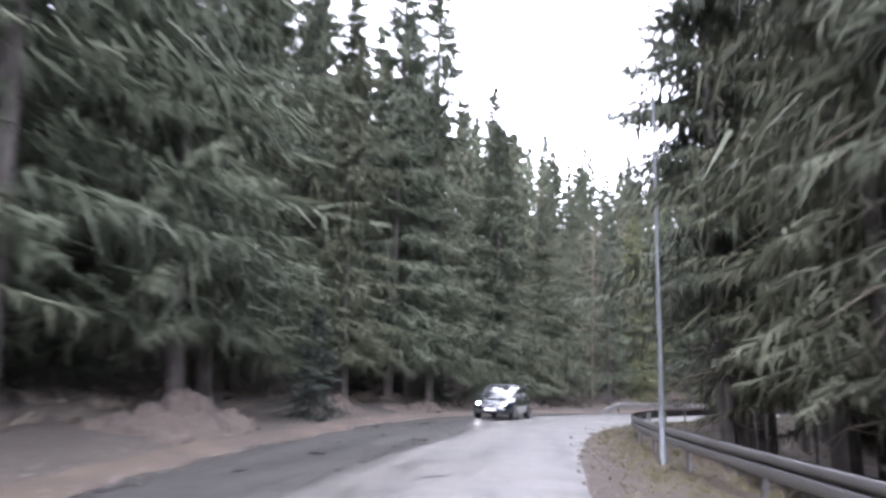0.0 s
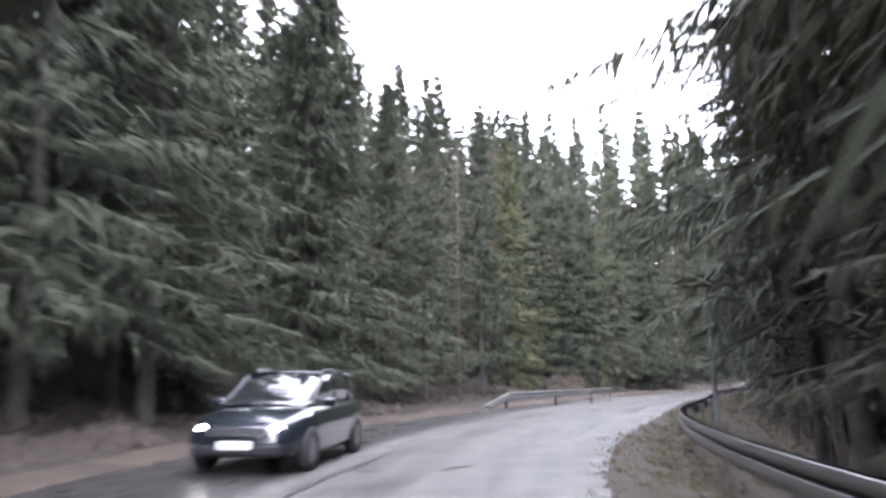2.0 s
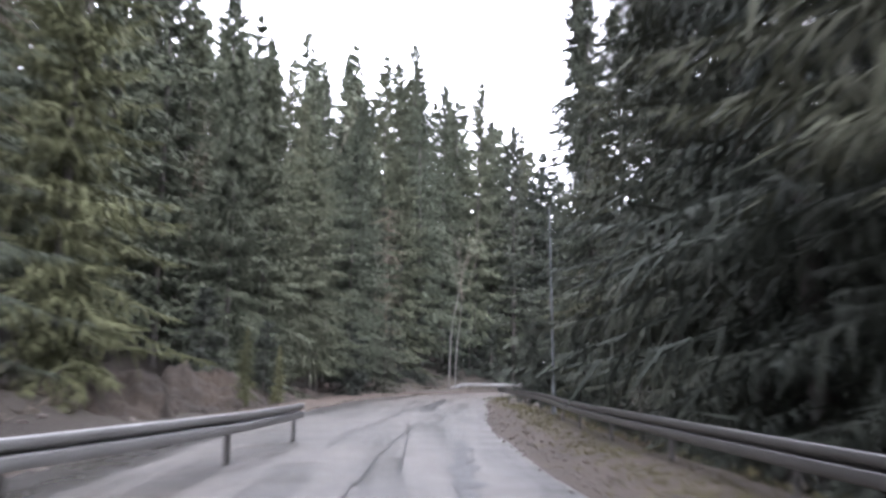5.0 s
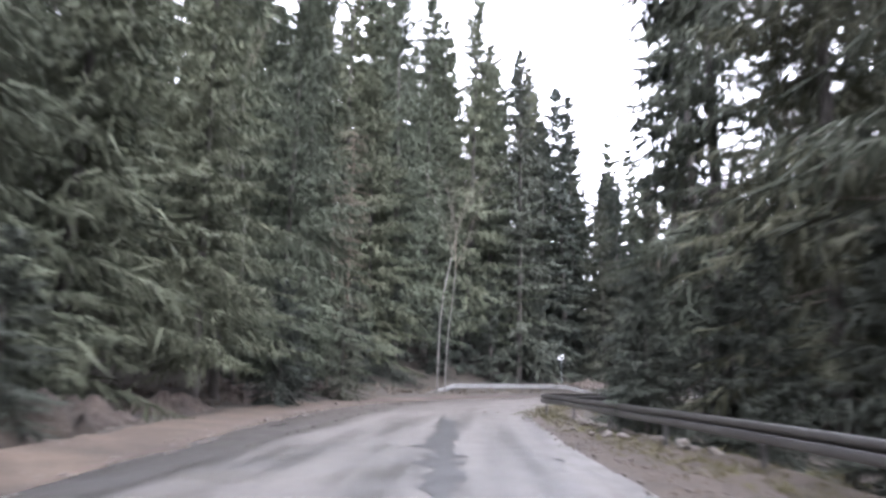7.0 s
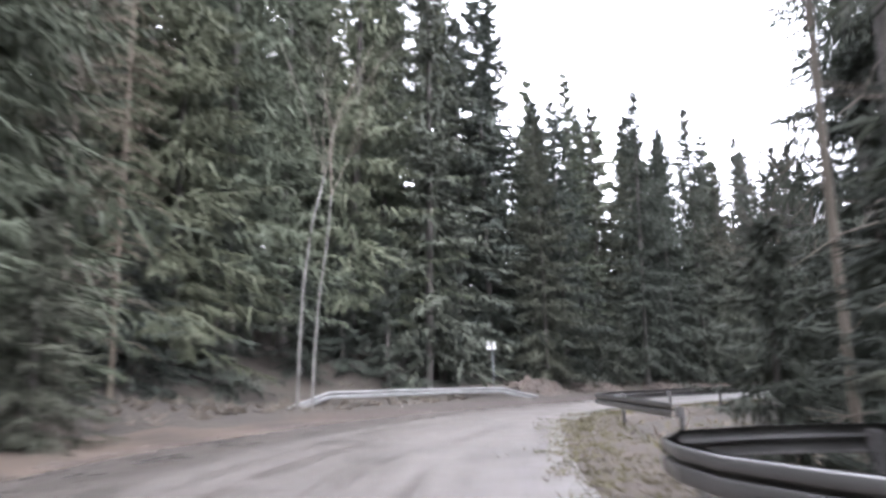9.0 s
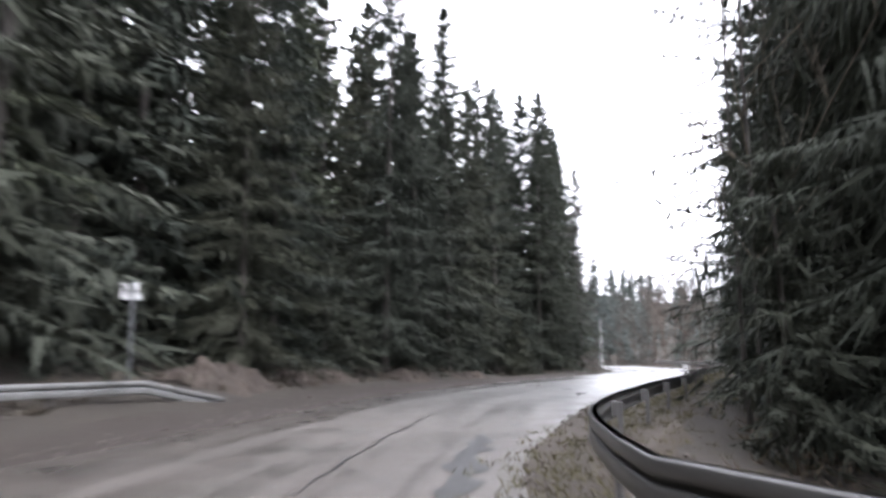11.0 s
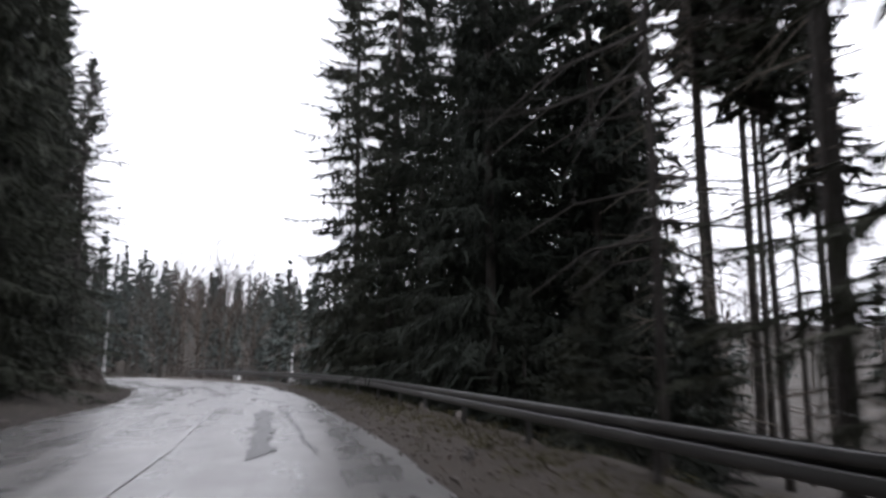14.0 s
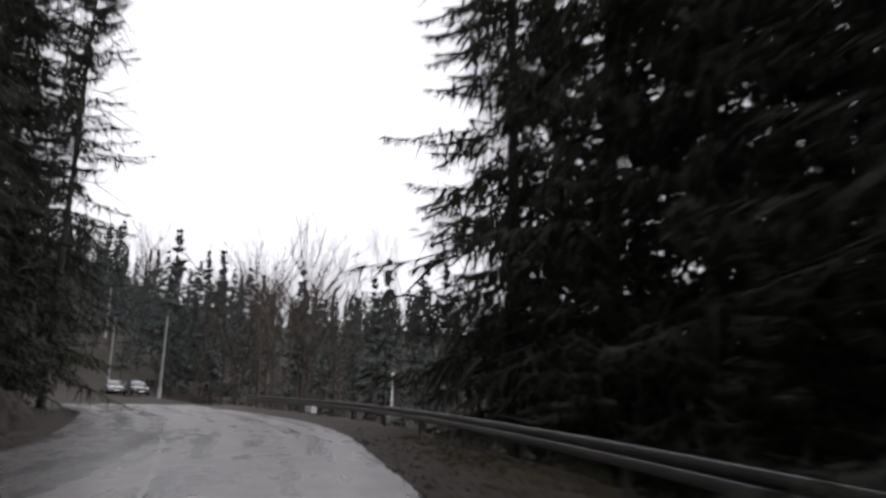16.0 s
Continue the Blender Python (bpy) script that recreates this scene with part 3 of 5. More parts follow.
KINDS = {
    "lush": [spruce(11 + k, h, r, b, "near", M_NEEDLE, LUSH) for k, (h, r, b) in enumerate(((21, 4.7, 0.07), (25, 5.0, 0.09), (18, 4.4, 0.05), (28, 5.3, 0.08)))],
    "mid": [spruce(31 + k, h, r, b, "mid", M_NEEDLE, LUSH) for k, (h, r, b) in enumerate(((24, 4.3, 0.05), (28, 4.6, 0.08), (20, 3.9, 0.03), (32, 4.8, 0.10)))],
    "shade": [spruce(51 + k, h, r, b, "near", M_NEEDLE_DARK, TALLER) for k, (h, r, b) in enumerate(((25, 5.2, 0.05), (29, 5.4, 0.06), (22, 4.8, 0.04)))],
    "open": [spruce(111 + k, h, r, b, "near", M_NEEDLE_DIMMED, "tall spruce with a clear lower trunk and drooping upper boughs", 0.27) for k, (h, r, b) in enumerate(((23, 4.0, 0.17), (26, 4.3, 0.2), (21, 3.9, 0.15)))],
    "skirt": [spruce(131 + k, h, r, 0.0, "skirt", M_NEEDLE_DARK, "low bushy spruce growing at the foot of the taller trees") for k, (h, r) in enumerate(((6.5, 2.6), (8.0, 2.8)))],
    "pale": [spruce(151, 20, 4.2, 0.05, "near", M_NEEDLE_PALE, "spruce with paler yellow-green needles above the soil bank")],
    "slender": [spruce(91 + k, h, r, b, "mid", M_NEEDLE_DARK, "tall thin spruce with a long bare trunk and dead lower branches") for k, (h, r, b) in enumerate(((27, 2.6, 0.5), (30, 2.8, 0.58), (25, 2.5, 0.42)))],
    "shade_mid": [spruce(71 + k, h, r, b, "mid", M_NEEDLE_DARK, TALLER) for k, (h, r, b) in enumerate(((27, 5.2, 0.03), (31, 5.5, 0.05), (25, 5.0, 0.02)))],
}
TALLNESS = {m.name: max(c[2] for c in m.children[1].bound_box) for models in KINDS.values() for m in models}
used = set()
rnd = random.Random(5)
STANDS = []          # feet of the trees that stand


TALL_EDGE = profile((-20, 27), (36, 28), (44, 20), (50, 17), (60, 16), (66, 19), (72, 21.5), (80, 20), (88, 18), (96, 19.5), (104, 22), (112, 26), (118, 33), (126, 31),
                    (130, 19), (136, 18), (142, 22), (152, 22), (160, 22), (170, 23), (182, 23.5), (196, 25), (206, 27))
TALL_BACK = profile((-20, 30), (38, 30), (48, 26), (56, 21), (64, 20), (72, 20.5), (80, 23), (90, 24), (104, 26), (114, 29), (120, 34), (127, 33), (132, 23), (138, 22), (146, 24),
                    (156, 24.5), (168, 24), (178, 25), (200, 29))
TALL_DEEP = profile((-20, 26), (44, 25), (58, 22), (70, 20.5), (92, 21.5), (104, 23.5), (114, 26), (122, 29), (132, 33), (146, 25), (200, 26))


def tallest(x, y):
    """How tall a spruce grows at a place: the left slope's stand differs along the road and with depth."""
    s, o = (v[0] for v in along([(x, y)]))
    depth = float(LEFT(s)) - o
    if o > 0:
        return 34.0
    stand = 6.5 if math.hypot(x - 73, y - 100) < 5 else 0.0            # the tall stand behind the sign
    return stand + float(np.interp(depth, (4, 7, 9, 17, 22), (TALL_EDGE(s), TALL_EDGE(s), TALL_BACK(s), TALL_BACK(s), TALL_DEEP(s))))


def plant(kind, x, y, scale, turn, pick, lean=1.2):
    """Sets a tree of a kind on the ground; the first of each shape is the model itself."""
    models = KINDS[kind]
    k = pick
    turn = rnd.uniform(0, 360) if turn is None else turn
    s = along([(x, y)])[0][0]
    full = TALLNESS[models[k].name] * scale
    cap = tallest(x, y) * rnd.uniform(0.92, 1.14)
    if kind != "skirt" and (full > cap or (full < 0.85 * cap and s < 130)):
        scale *= max(min(cap / full, 1.2), 0.5)
    tilt = float(np.interp(s, (0, 25, 52), (-3.6, -2.6, 0)))       # the slope leans the first trees a little to the west
    m = pose(x, y, ground_z(x, y) - 0.05, 0, tilt, 0) @ pose(0, 0, 0, rnd.uniform(-lean, lean), rnd.uniform(-lean, lean), turn) @ Matrix.Scale(scale, 4)
    STANDS.append((x, y))
    if (kind, k) not in used:
        used.add((kind, k))
        models[k].matrix_basis = m
        return models[k]
    model = models[k]
    made = copy_thing(model, Matrix.Identity(4))
    made.matrix_basis = m
    return made


def free(x, y, clear, gap):
    """Whether a place is off the road and not in another tree."""
    s, o = along([(x, y)])
    s, o = s[0], o[0]
    wider = 4.2 if 106 < s < 133 else 2.4 if 63 < s < 81 else 0.0        # the lay-by with its rail and sign; the bank of soil
    if LEFT(s) - clear[0] - wider < o < RAIL(s) + clear[1]:
        return False
    return all((x - a) ** 2 + (y - b) ** 2 > gap * gap for a, b in STANDS)


# Trees whose place shows by their outline.
for kind, x, y, scale, pick in (
    ("lush", -11.6, 9.4, 0.95, 1), ("lush", -12.6, 18.0, 1.0, 0), ("lush", -11.4, 26.8, 1.05, 3), ("lush", -6.9, 33.9, 1.0, 1),
    ("mid", -0.9, 60.0, 1.08, 1), ("pale", 14.4, 60.6, 0.95, 0), ("mid", 12.0, 66.0, 0.95, 3), ("mid", 26.1, 88.2, 1.12, 3), ("mid", 30.6, 86.4, 0.95, 1),
    ("lush", 57.0, 103.6, 1.1, 3), ("shade", 107.8, 91.3, 1.0, 0), ("shade", 118.0, 88.9, 0.98, 0), ("shade", 123.4, 89.0, 1.0, 2), ("shade", 131.0, 88.4, 1.0, 1), ("shade", 138.6, 88.4, 1.15, 0), ("shade", 135.4, 89.6, 1.1, 1), ("shade", 141.2, 91.0, 1.05, 2),
    ("shade", 128.8, 69.3, 1.36, 0), ("shade", 131.0, 66.6, 1.2, 2), ("shade", 121.5, 69.6, 1.25, 1), 
    ("lush", 62.9, 99.5, 1.22, 3), ("mid", 68.4, 105.0, 1.25, 3), ("lush", 58.6, 100.0, 1.3, 1), ("lush", 72.5, 101.5, 1.15, 3), ("mid", 78.0, 107.0, 1.25, 1), ("lush", 54.0, 97.5, 1.15, 3), ("lush", 66.0, 100.0, 1.2, 1), ("mid", 83.0, 96.4, 1.0, 1), ("shade", 87.2, 73.6, 1.0, 2), ("shade_mid", 84.6, 70.8, 1.05, 0), ("shade_mid", 80.4, 71.2, 1.05, 1),
    ("slender", 91.6, 71.6, 1.0, 0), ("slender", 89.4, 69.6, 1.0, 1), ("slender", 93.6, 68.8, 0.95, 0), ("skirt", 93.4, 75.0, 0.5, 0), ("skirt", 95.6, 73.8, 0.58, 1), ("skirt", 97.6, 73.0, 0.55, 0), ("skirt", 99.6, 71.4, 0.6, 1), ("skirt", 101.4, 69.6, 0.7, 0), ("skirt", 96.6, 70.4, 0.66, 1), ("skirt", 98.6, 67.8, 0.7, 0), ("skirt", 103.5, 67.5, 0.75, 1), ("skirt", 105.0, 62.5, 0.8, 0), ("slender", 101.0, 65.2, 1.0, 0), ("slender", 102.3, 62.2, 1.05, 1), ("slender", 101.3, 59.6, 0.95, 2), ("slender", 97.4, 66.4, 0.8, 0), ("slender", 106.0, 57.5, 1.0, 1),
    ("open", 5.8, 15.2, 1.0, 1), ("open", 3.9, 11.4, 1.0, 0), ("open", 5.6, 8.6, 1.0, 2), ("open", 8.6, 13.4, 1.05, 1), ("open", 4.6, 4.6, 0.95, 0), ("skirt", 54.0, 72.2, 1.35, 1),
):
    plant(kind, x, y, scale, None, pick)

# The forest's edge and the rows behind it, on the two sides.
for s0, s1, o0, step, near, kinds in (
    (-8, 118, -4.6, 4.6, 3.1, ("lush",)), (-8, 92, -9.0, 4.4, 3.2, ("mid",)), (92, 120, -9.0, 4.4, 3.2, ("lush",)), (-5, 125, -14.0, 4.8, 3.4, ("mid",)),
    (-2, 58, 3.7, 4.8, 3.4, ("open",)), (60, 80, 4.6, 4.6, 3.4, ("shade",)), (80, 108, 5.2, 5.0, 3.4, ("open",)), (84, 108, 3.6, 3.4, 2.0, ("skirt",)), (-4, 58, 8.6, 5.0, 3.4, ("open", "slender")), (58, 80, 8.6, 5.0, 3.4, ("mid", "shade_mid")), (80, 104, 9.6, 6.0, 3.4, ("open", "slender")),
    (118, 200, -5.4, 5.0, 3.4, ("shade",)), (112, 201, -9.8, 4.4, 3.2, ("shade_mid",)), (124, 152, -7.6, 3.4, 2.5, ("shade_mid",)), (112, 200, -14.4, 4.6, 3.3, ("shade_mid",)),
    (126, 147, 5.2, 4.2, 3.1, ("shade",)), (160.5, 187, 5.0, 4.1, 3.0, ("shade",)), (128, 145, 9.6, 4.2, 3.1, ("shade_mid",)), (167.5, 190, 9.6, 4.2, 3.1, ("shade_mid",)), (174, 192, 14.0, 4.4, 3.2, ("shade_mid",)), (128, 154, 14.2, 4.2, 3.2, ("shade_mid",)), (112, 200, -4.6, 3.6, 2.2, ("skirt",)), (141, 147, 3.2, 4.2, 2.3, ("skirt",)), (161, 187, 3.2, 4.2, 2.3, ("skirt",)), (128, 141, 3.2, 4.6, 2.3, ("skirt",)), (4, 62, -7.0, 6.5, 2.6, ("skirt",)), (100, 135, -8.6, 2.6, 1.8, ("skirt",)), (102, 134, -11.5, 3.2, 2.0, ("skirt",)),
):
    for s in np.arange(s0, s1, step):
        for _ in range(4):
            s_, o_ = s + rnd.uniform(-1.6, 1.6), o0 + rnd.uniform(-1.1, 1.1)
            o_ = LEFT(s_) + o_ if o0 < 0 else RAIL(s_) + o_
            x, y = (float(v) for v in at(s_, o_))
            if free(x, y, (3.4, 1.9), near):
                kind = rnd.choice(kinds)
                scale = rnd.uniform(0.82, 1.12) * (0.85 if 26 < s < 62 and o0 < 0 else 1.1 if 68 < s <= 98 and o0 < 0 else 1.14 if 98 < s < 138 and o0 < 0 else 0.9 if s > 118 and o0 < 0 else 1.12 if s > 128 else 1.0) * (0.85 if kinds == ("skirt",) else 1.0)
                pick = rnd.randrange(len(KINDS[kind]))
                if kind == "open" and 96 < s < 112:        # bare trunks where the rail curls off
                    kind, scale = "slender", 0.85 * scale
                plant(kind, x, y, scale, None, pick)
                break

# Single trees that close gaps in the rows.
for kind, x, y, scale, pick in (("shade", 106.3, 64.4, 0.85, 0), ("shade", 143.0, 87.5, 1.05, 1), ("shade", 111.0, 89.6, 0.95, 0)):
    plant(kind, x, y, scale, None, pick)


def far_woods(name, spots, rng, mat, label, wide=0.13, count=(20, 5, 14), taper=0.74):
    """Many simple firs in one sheet of geometry."""
    ps, qs, tp, tq, n, m = [], [], [], [], 0, 0
    shapes = []
    for _ in range(6):
        shapes.append(spruce_crown(rng, 22, 4.3, rng.uniform(0.05, 0.2), *count, wide, taper=taper))
    for x, y, tall in spots:
        p, q = shapes[rng.integers(6)]
        a, k = rng.uniform(0, 6.28), tall / 22
        c, s = np.cos(a), np.sin(a)
        ps.append(p @ np.array([[c, s, 0], [-s, c, 0], [0, 0, 1]]) * k + (x, y, 0))
        qs.append(q + n)
        n += len(p)
        tp.append((x, y, tall))
    z = height(np.array([t[0] for t in tp]), np.array([t[1] for t in tp]))
    ps = [p + (0, 0, zz) for p, zz in zip(ps, z)]
    woods = tagged(new(name, mesh_of(name, np.vstack(ps), np.vstack(qs), mat)), label, "woods", kind="stuff")
    a = np.array([(x, y, zz - 0.5) for (x, y, _), zz in zip(tp, z)])
    b = np.array([(x, y, zz + 0.8 * t) for (x, y, t), zz in zip(tp, z)])
    p, q = tubes(a, b, np.array([0.012 * t[2] for t in tp]), np.full(len(tp), 0.04), 5)
    tagged(part("trunk_stand", mesh_of("trunk_stand", p, q, M_BARK), None, woods), kind="stuff")
    return woods


rng = np.random.default_rng(77)
spots = []
tries = np.stack([rng.uniform(-62, 152, 9000), rng.uniform(-30, 150, 9000)], 1)
ts, to = along(tries)
for (x, y), s2, o2 in zip(tries, ts, to):
    left = LEFT(s2) - o2
    if s2 < -12 or s2 > 204 or not (17.5 < left < 50 or (11.5 < o2 - RAIL(s2) < 30 and (s2 < 78 or (s2 < 126 and o2 - RAIL(s2) > 18))) or (18 < o2 - RAIL(s2) < 34 and 126 <= s2 < 147) or (164 < s2 < 191 and 10 < o2 - RAIL(s2) < 8 + 0.7 * (s2 - 163))):
        continue
    gap = 3.9 + 0.03 * max(left, 0)
    if all((x - a) ** 2 + (y - b) ** 2 > gap * gap for a, b, _ in spots) and all((x - a) ** 2 + (y - b) ** 2 > 8 for a, b in STANDS):
        spots.append((x, y, tallest(x, y) * rng.uniform(0.92, 1.12) if o2 < 0 else rng.uniform(20, 28)))
spots = spots[:470]
far_woods("forest_interior", spots, rng, M_NEEDLE, "dense spruce forest climbing the slope behind the roadside trees")

hill, brown = [], []
for _ in range(9000):
    x, y = rng.uniform(150, 420), rng.uniform(-40, 190)
    s2, o2 = along([(x, y)])
    if (-12 < o2[0] < 8 and x < 262) or (x < 158 and o2[0] < 0 and y < 104):
        continue
    gap = 4.4 + 0.012 * (x - 150)
    if 150 < x < 190 and o2[0] > 0 and y > 48:
        continue
    pool = hill if rng.uniform() < (0.95 if x > 205 else 0.25) else brown
    if len(pool) < (400 if pool is hill else 75) and all((x - a) ** 2 + (y - b) ** 2 > gap * gap for a, b, _ in pool):
        pool.append((x, y, rng.uniform(13, 21)))
brown += [(184.4, 76.8, 17), (178, 75.5, 16), (190, 74.0, 17), (184.2, 72.3, 18), (175, 72.5, 15), (199, 71.0, 19), (192, 78.5, 18), (181, 69.0, 15), (171, 76.0, 14), (196, 66.0, 17), (202, 76.5, 19), (187, 80.5, 15)]
scrub = []
for _ in range(900):
    x, y = rng.uniform(146, 250), rng.uniform(40, 150)
    o2 = along([(x, y)])[1][0]
    if not -8.5 < o2 < 5.5 and all((x - a) ** 2 + (y - b) ** 2 > 9 for a, b, _ in scrub):
        scrub.append((x, y, rng.uniform(3.5, 7.5)))
far_woods("roadside_scrub", scrub[:300], rng, M_BARE_FAR, "leafless brown scrub beside the distant road", 0.10, (10, 4, 12))
slope = []
for _ in range(3000):
    x, y = rng.uniform(150, 290), rng.uniform(84, 165)
    if (x > 200 or not -9.5 < along([(x, y)])[1][0] < 9) and len(slope) < 300 and all((x - a) ** 2 + (y - b) ** 2 > 16 for a, b, _ in slope):
        slope.append((x, y, rng.uniform(8, 14)))
far_woods("hillside_thicket", slope, rng, M_NEEDLE_FAR, "young firs crowding the far slope, needles tinted grey-green for haze", 0.16, (11, 4, 9), 0.9)
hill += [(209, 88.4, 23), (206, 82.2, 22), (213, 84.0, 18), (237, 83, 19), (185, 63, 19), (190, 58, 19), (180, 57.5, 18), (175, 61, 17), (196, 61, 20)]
far_woods("far_hillside_firs", hill, rng, M_NEEDLE_FAR, "firs on the far hillside, haze tinted into their grey-green needles", 0.2, (16, 4, 11), 0.95)


def twiggy(rng, tall, spread, levels=4, fork=3, first=0.3, lean=(0, 0), stout=0.011):
    """A leafless tree: segments from the trunk out to the twigs, with their radii."""
    segs = []

    def grow(p, d, ln, r, level):
        n = 3 if level else 5
        for k in range(n):
            q = p + d * ln / n
            segs.append((p, q, r * (1 - 0.5 * k / n), r * (1 - 0.5 * (k + 1) / n)))
            if level < levels and (level > 0 or k / n >= first):
                for _ in range(rng.integers(1, fork + 1)):
                    turn = rng.normal(0, 1, 3)
                    turn -= d * (turn @ d)
                    turn /= np.linalg.norm(turn)
                    e = d * 0.62 + turn * spread * rng.uniform(0.5, 1.1) + np.array([0, 0, 0.15])
                    grow(q, e / np.linalg.norm(e), ln * rng.uniform(0.36, 0.58), max(r * 0.42, 0.006), level + 1)
            d = d + rng.normal(0, 0.07, 3) + np.array([0, 0, 0.03])
            d /= np.linalg.norm(d)
            p = q

    d0 = np.array([lean[0], lean[1], 1.0])
    grow(np.zeros(3), d0 / np.linalg.norm(d0), tall, stout * tall + 0.015, 0)
    a, b, r0, r1 = (np.array(v) for v in zip(*segs))
    big = r0 > 0.035
    return [tubes(a[m], b[m], r0[m], r1[m], sides) for m, sides in ((big, 6), (~big, 3))]


def leafless(name, seed, x, y, tall, spread, label, mat, levels=3, lean=(0, 0), fork=3, first=0.3, scale=1.0, stout=0.011):
    rng_ = np.random.default_rng(seed)
    tree = thing(name, label, "tree", m=pose(x, y, ground_z(x, y) - 0.1, 0, 0, 0) @ Matrix.Scale(scale, 4))
    (p, q), (p2, q2) = twiggy(rng_, tall, spread, levels, fork, first, lean, stout)
    part("trunk", mesh_of("trunk", p, q, mat, True), None, tree)
    tagged(part("twig_spray", mesh_of("twig_spray", p2, q2, M_DEAD if mat is not M_BARE_FAR else mat), None, tree, "fine bare twigs"), kind="stuff")
    return tree


leafless("bare_tree", 3, 69.9, 77.8, 11.0, 0.9, "leafless roadside tree with spreading bare branches", M_BARK, 3, (-0.10, 0.16), 3, 0.12, 1.0, 0.0045)
leafless("bare_tree", 23, 131.5, 69.5, 7.5, 0.45, "slender leafless tree beside dark spruces", M_BARK, 3, (0.04, 0.05), 3, 0.2, 1.0, 0.006)
leafless("bare_tree", 24, 136.0, 70.5, 6.0, 0.45, "slender leafless tree beside dark spruces", M_BARK, 3, (0.03, 0.06), 3, 0.2, 1.0, 0.006)


def twig_tree(seed, x, y, tall, lo, reach, count, label, name="bare_tree", mat=M_BARK):
    """A thin leafless tree with long fine side branches all the way up."""
    g = np.random.default_rng(seed)
    tree = thing(name, label, "tree", m=pose(x, y, ground_z(x, y) - 0.1, 0, 0, 0))
    part("trunk", trunk_mesh("trunk", g, tall, 0.09, mat), None, tree)
    p, q = dead_twigs(g, lo, tall * 0.97, count, reach)
    tagged(part("twig_spray", mesh_of("twig_spray", p, q, mat), None, tree, "fine bare twigs"), kind="stuff")
    return tree


def reaching_tree(seed, x, y, tall, toward, label):
    """A leafless tree whose long curved branches reach out to one side (toward, radians) and turn up at their tips."""
    g = np.random.default_rng(seed)
    tree = thing("bare_tree", label, "tree", m=pose(x, y, ground_z(x, y) - 0.1))
    part("trunk", trunk_mesh("trunk", g, tall, 0.075, M_BARK), None, tree)
    u = np.linspace(0, 1, 8)
    for k in range(15):
        ln, az = g.uniform(3.4, 5.6), toward + g.normal(0, 0.45)
        z0 = 4.6 + (tall - 6.0) * k / 15 + g.uniform(-0.2, 0.2)
        bend = 0.25 * np.sin(u * g.uniform(2, 5) + g.uniform(0, 6)) * u
        sag, lift = g.uniform(-0.25, 0.15), g.uniform(0.15, 0.5)
        pts = np.stack([np.cos(az) * ln * u - np.sin(az) * bend, np.sin(az) * ln * u + np.cos(az) * bend, z0 + ln * (sag * u + lift * u**3)], 1)
        rad = 0.036 * (1 - 0.8 * u) * ln / 4.5
        a, b, ra, rb = [pts[:-1]], [pts[1:]], [rad[:-1]], [rad[1:]]
        root = g.integers(3, 7, 7)
        way = np.array([np.cos(az), np.sin(az), 0.25]) + g.normal(0, 0.55, (7, 3))
        mid = pts[root] + way * g.uniform(0.2, 0.5, (7, 1))
        tip = mid + (way + g.normal(0, 0.4, (7, 3)) + (0, 0, 0.3)) * g.uniform(0.15, 0.4, (7, 1))
        a += [pts[root], mid]
        b += [mid, tip]
        ra += [rad[root] * 0.6, rad[root] * 0.4]
        rb += [rad[root] * 0.4, rad[root] * 0.15]
        p, q = tubes(np.vstack(a), np.vstack(b), np.concatenate(ra), np.concatenate(rb), 5)
        part("branch", mesh_of("branch", p, q, M_BARK, True), None, tree)
    return tree


reaching_tree(61, 73.4, 77.9, 13.5, 1.8, "leafless tree among spruces with long bare branches over the road")

twig_tree(51, 139.4, 87.4, 21, 5, 4.0, 120, "thin leafless tree with fine branches beside dark spruces")
twig_tree(52, 123.6, 85.8, 17, 4, 3.4, 110, "thin leafless tree with fine branches beside dark spruces")
twig_tree(53, 92.6, 74.6, 15, 3.5, 3.6, 50, "thin leafless tree reaching out over the guard rail")
twig_tree(55, 50.2, 72.4, 24, 5, 1.5, 70, "dead pale spruce trunk with short broken branches", "dead_spruce", M_DEAD)
twig_tree(56, 98.9, 67.6, 22, 2, 3.2, 190, "dead grey spruce with a lattice of bare branches", "dead_spruce", M_DEAD)
twig_tree(54, 99.4, 63.2, 24, 4, 3.6, 120, "thin leafless tree standing among tall bare trunks")
for seed, x, y, tall in ((31, 34.9, 82.7, 17), (32, 53.0, 91.4, 12), (33, 54.2, 92.0, 11), (34, 50.9, 110.2, 16), (35, 7.7, 14.0, 11), (36, 97.2, 70.2, 10), (37, 22.5, 76.0, 9), (38, 23.6, 75.2, 8)):
    leafless("birch_tree", seed, x, y, tall, 0.35, "slim pale-barked birch without leaves", M_BIRCH, 2, (0.03, 0.0), 2, 0.45, 1.0, 0.0032)
for seed, x, y, tall in ((41, 64.6, 113.5, 19), (42, 60.5, 108.0, 17), (43, 46.5, 92.5, 17), (44, 30.0, 95.0, 16), (45, 44.2, 90.8, 13), (46, 8.4, 52.4, 16), (47, 10.8, 55.2, 17), (48, 5.8, 50.6, 15), (49, 41.0, 92.0, 15)):
    twig_tree(seed, x, y, tall, 2.0, 1.9, 190, "dead grey spruce that has lost its needles", "dead_spruce", M_DEAD)
for seed, (x, y, tall) in enumerate(brown):
    leafless("leafless_tree", 100 + seed, x, y, tall * 0.8, 0.55, "leafless brown tree on the far hillside", M_BARE_FAR, 2, (0, 0), 5, 0.15, 1.0, 0.008)

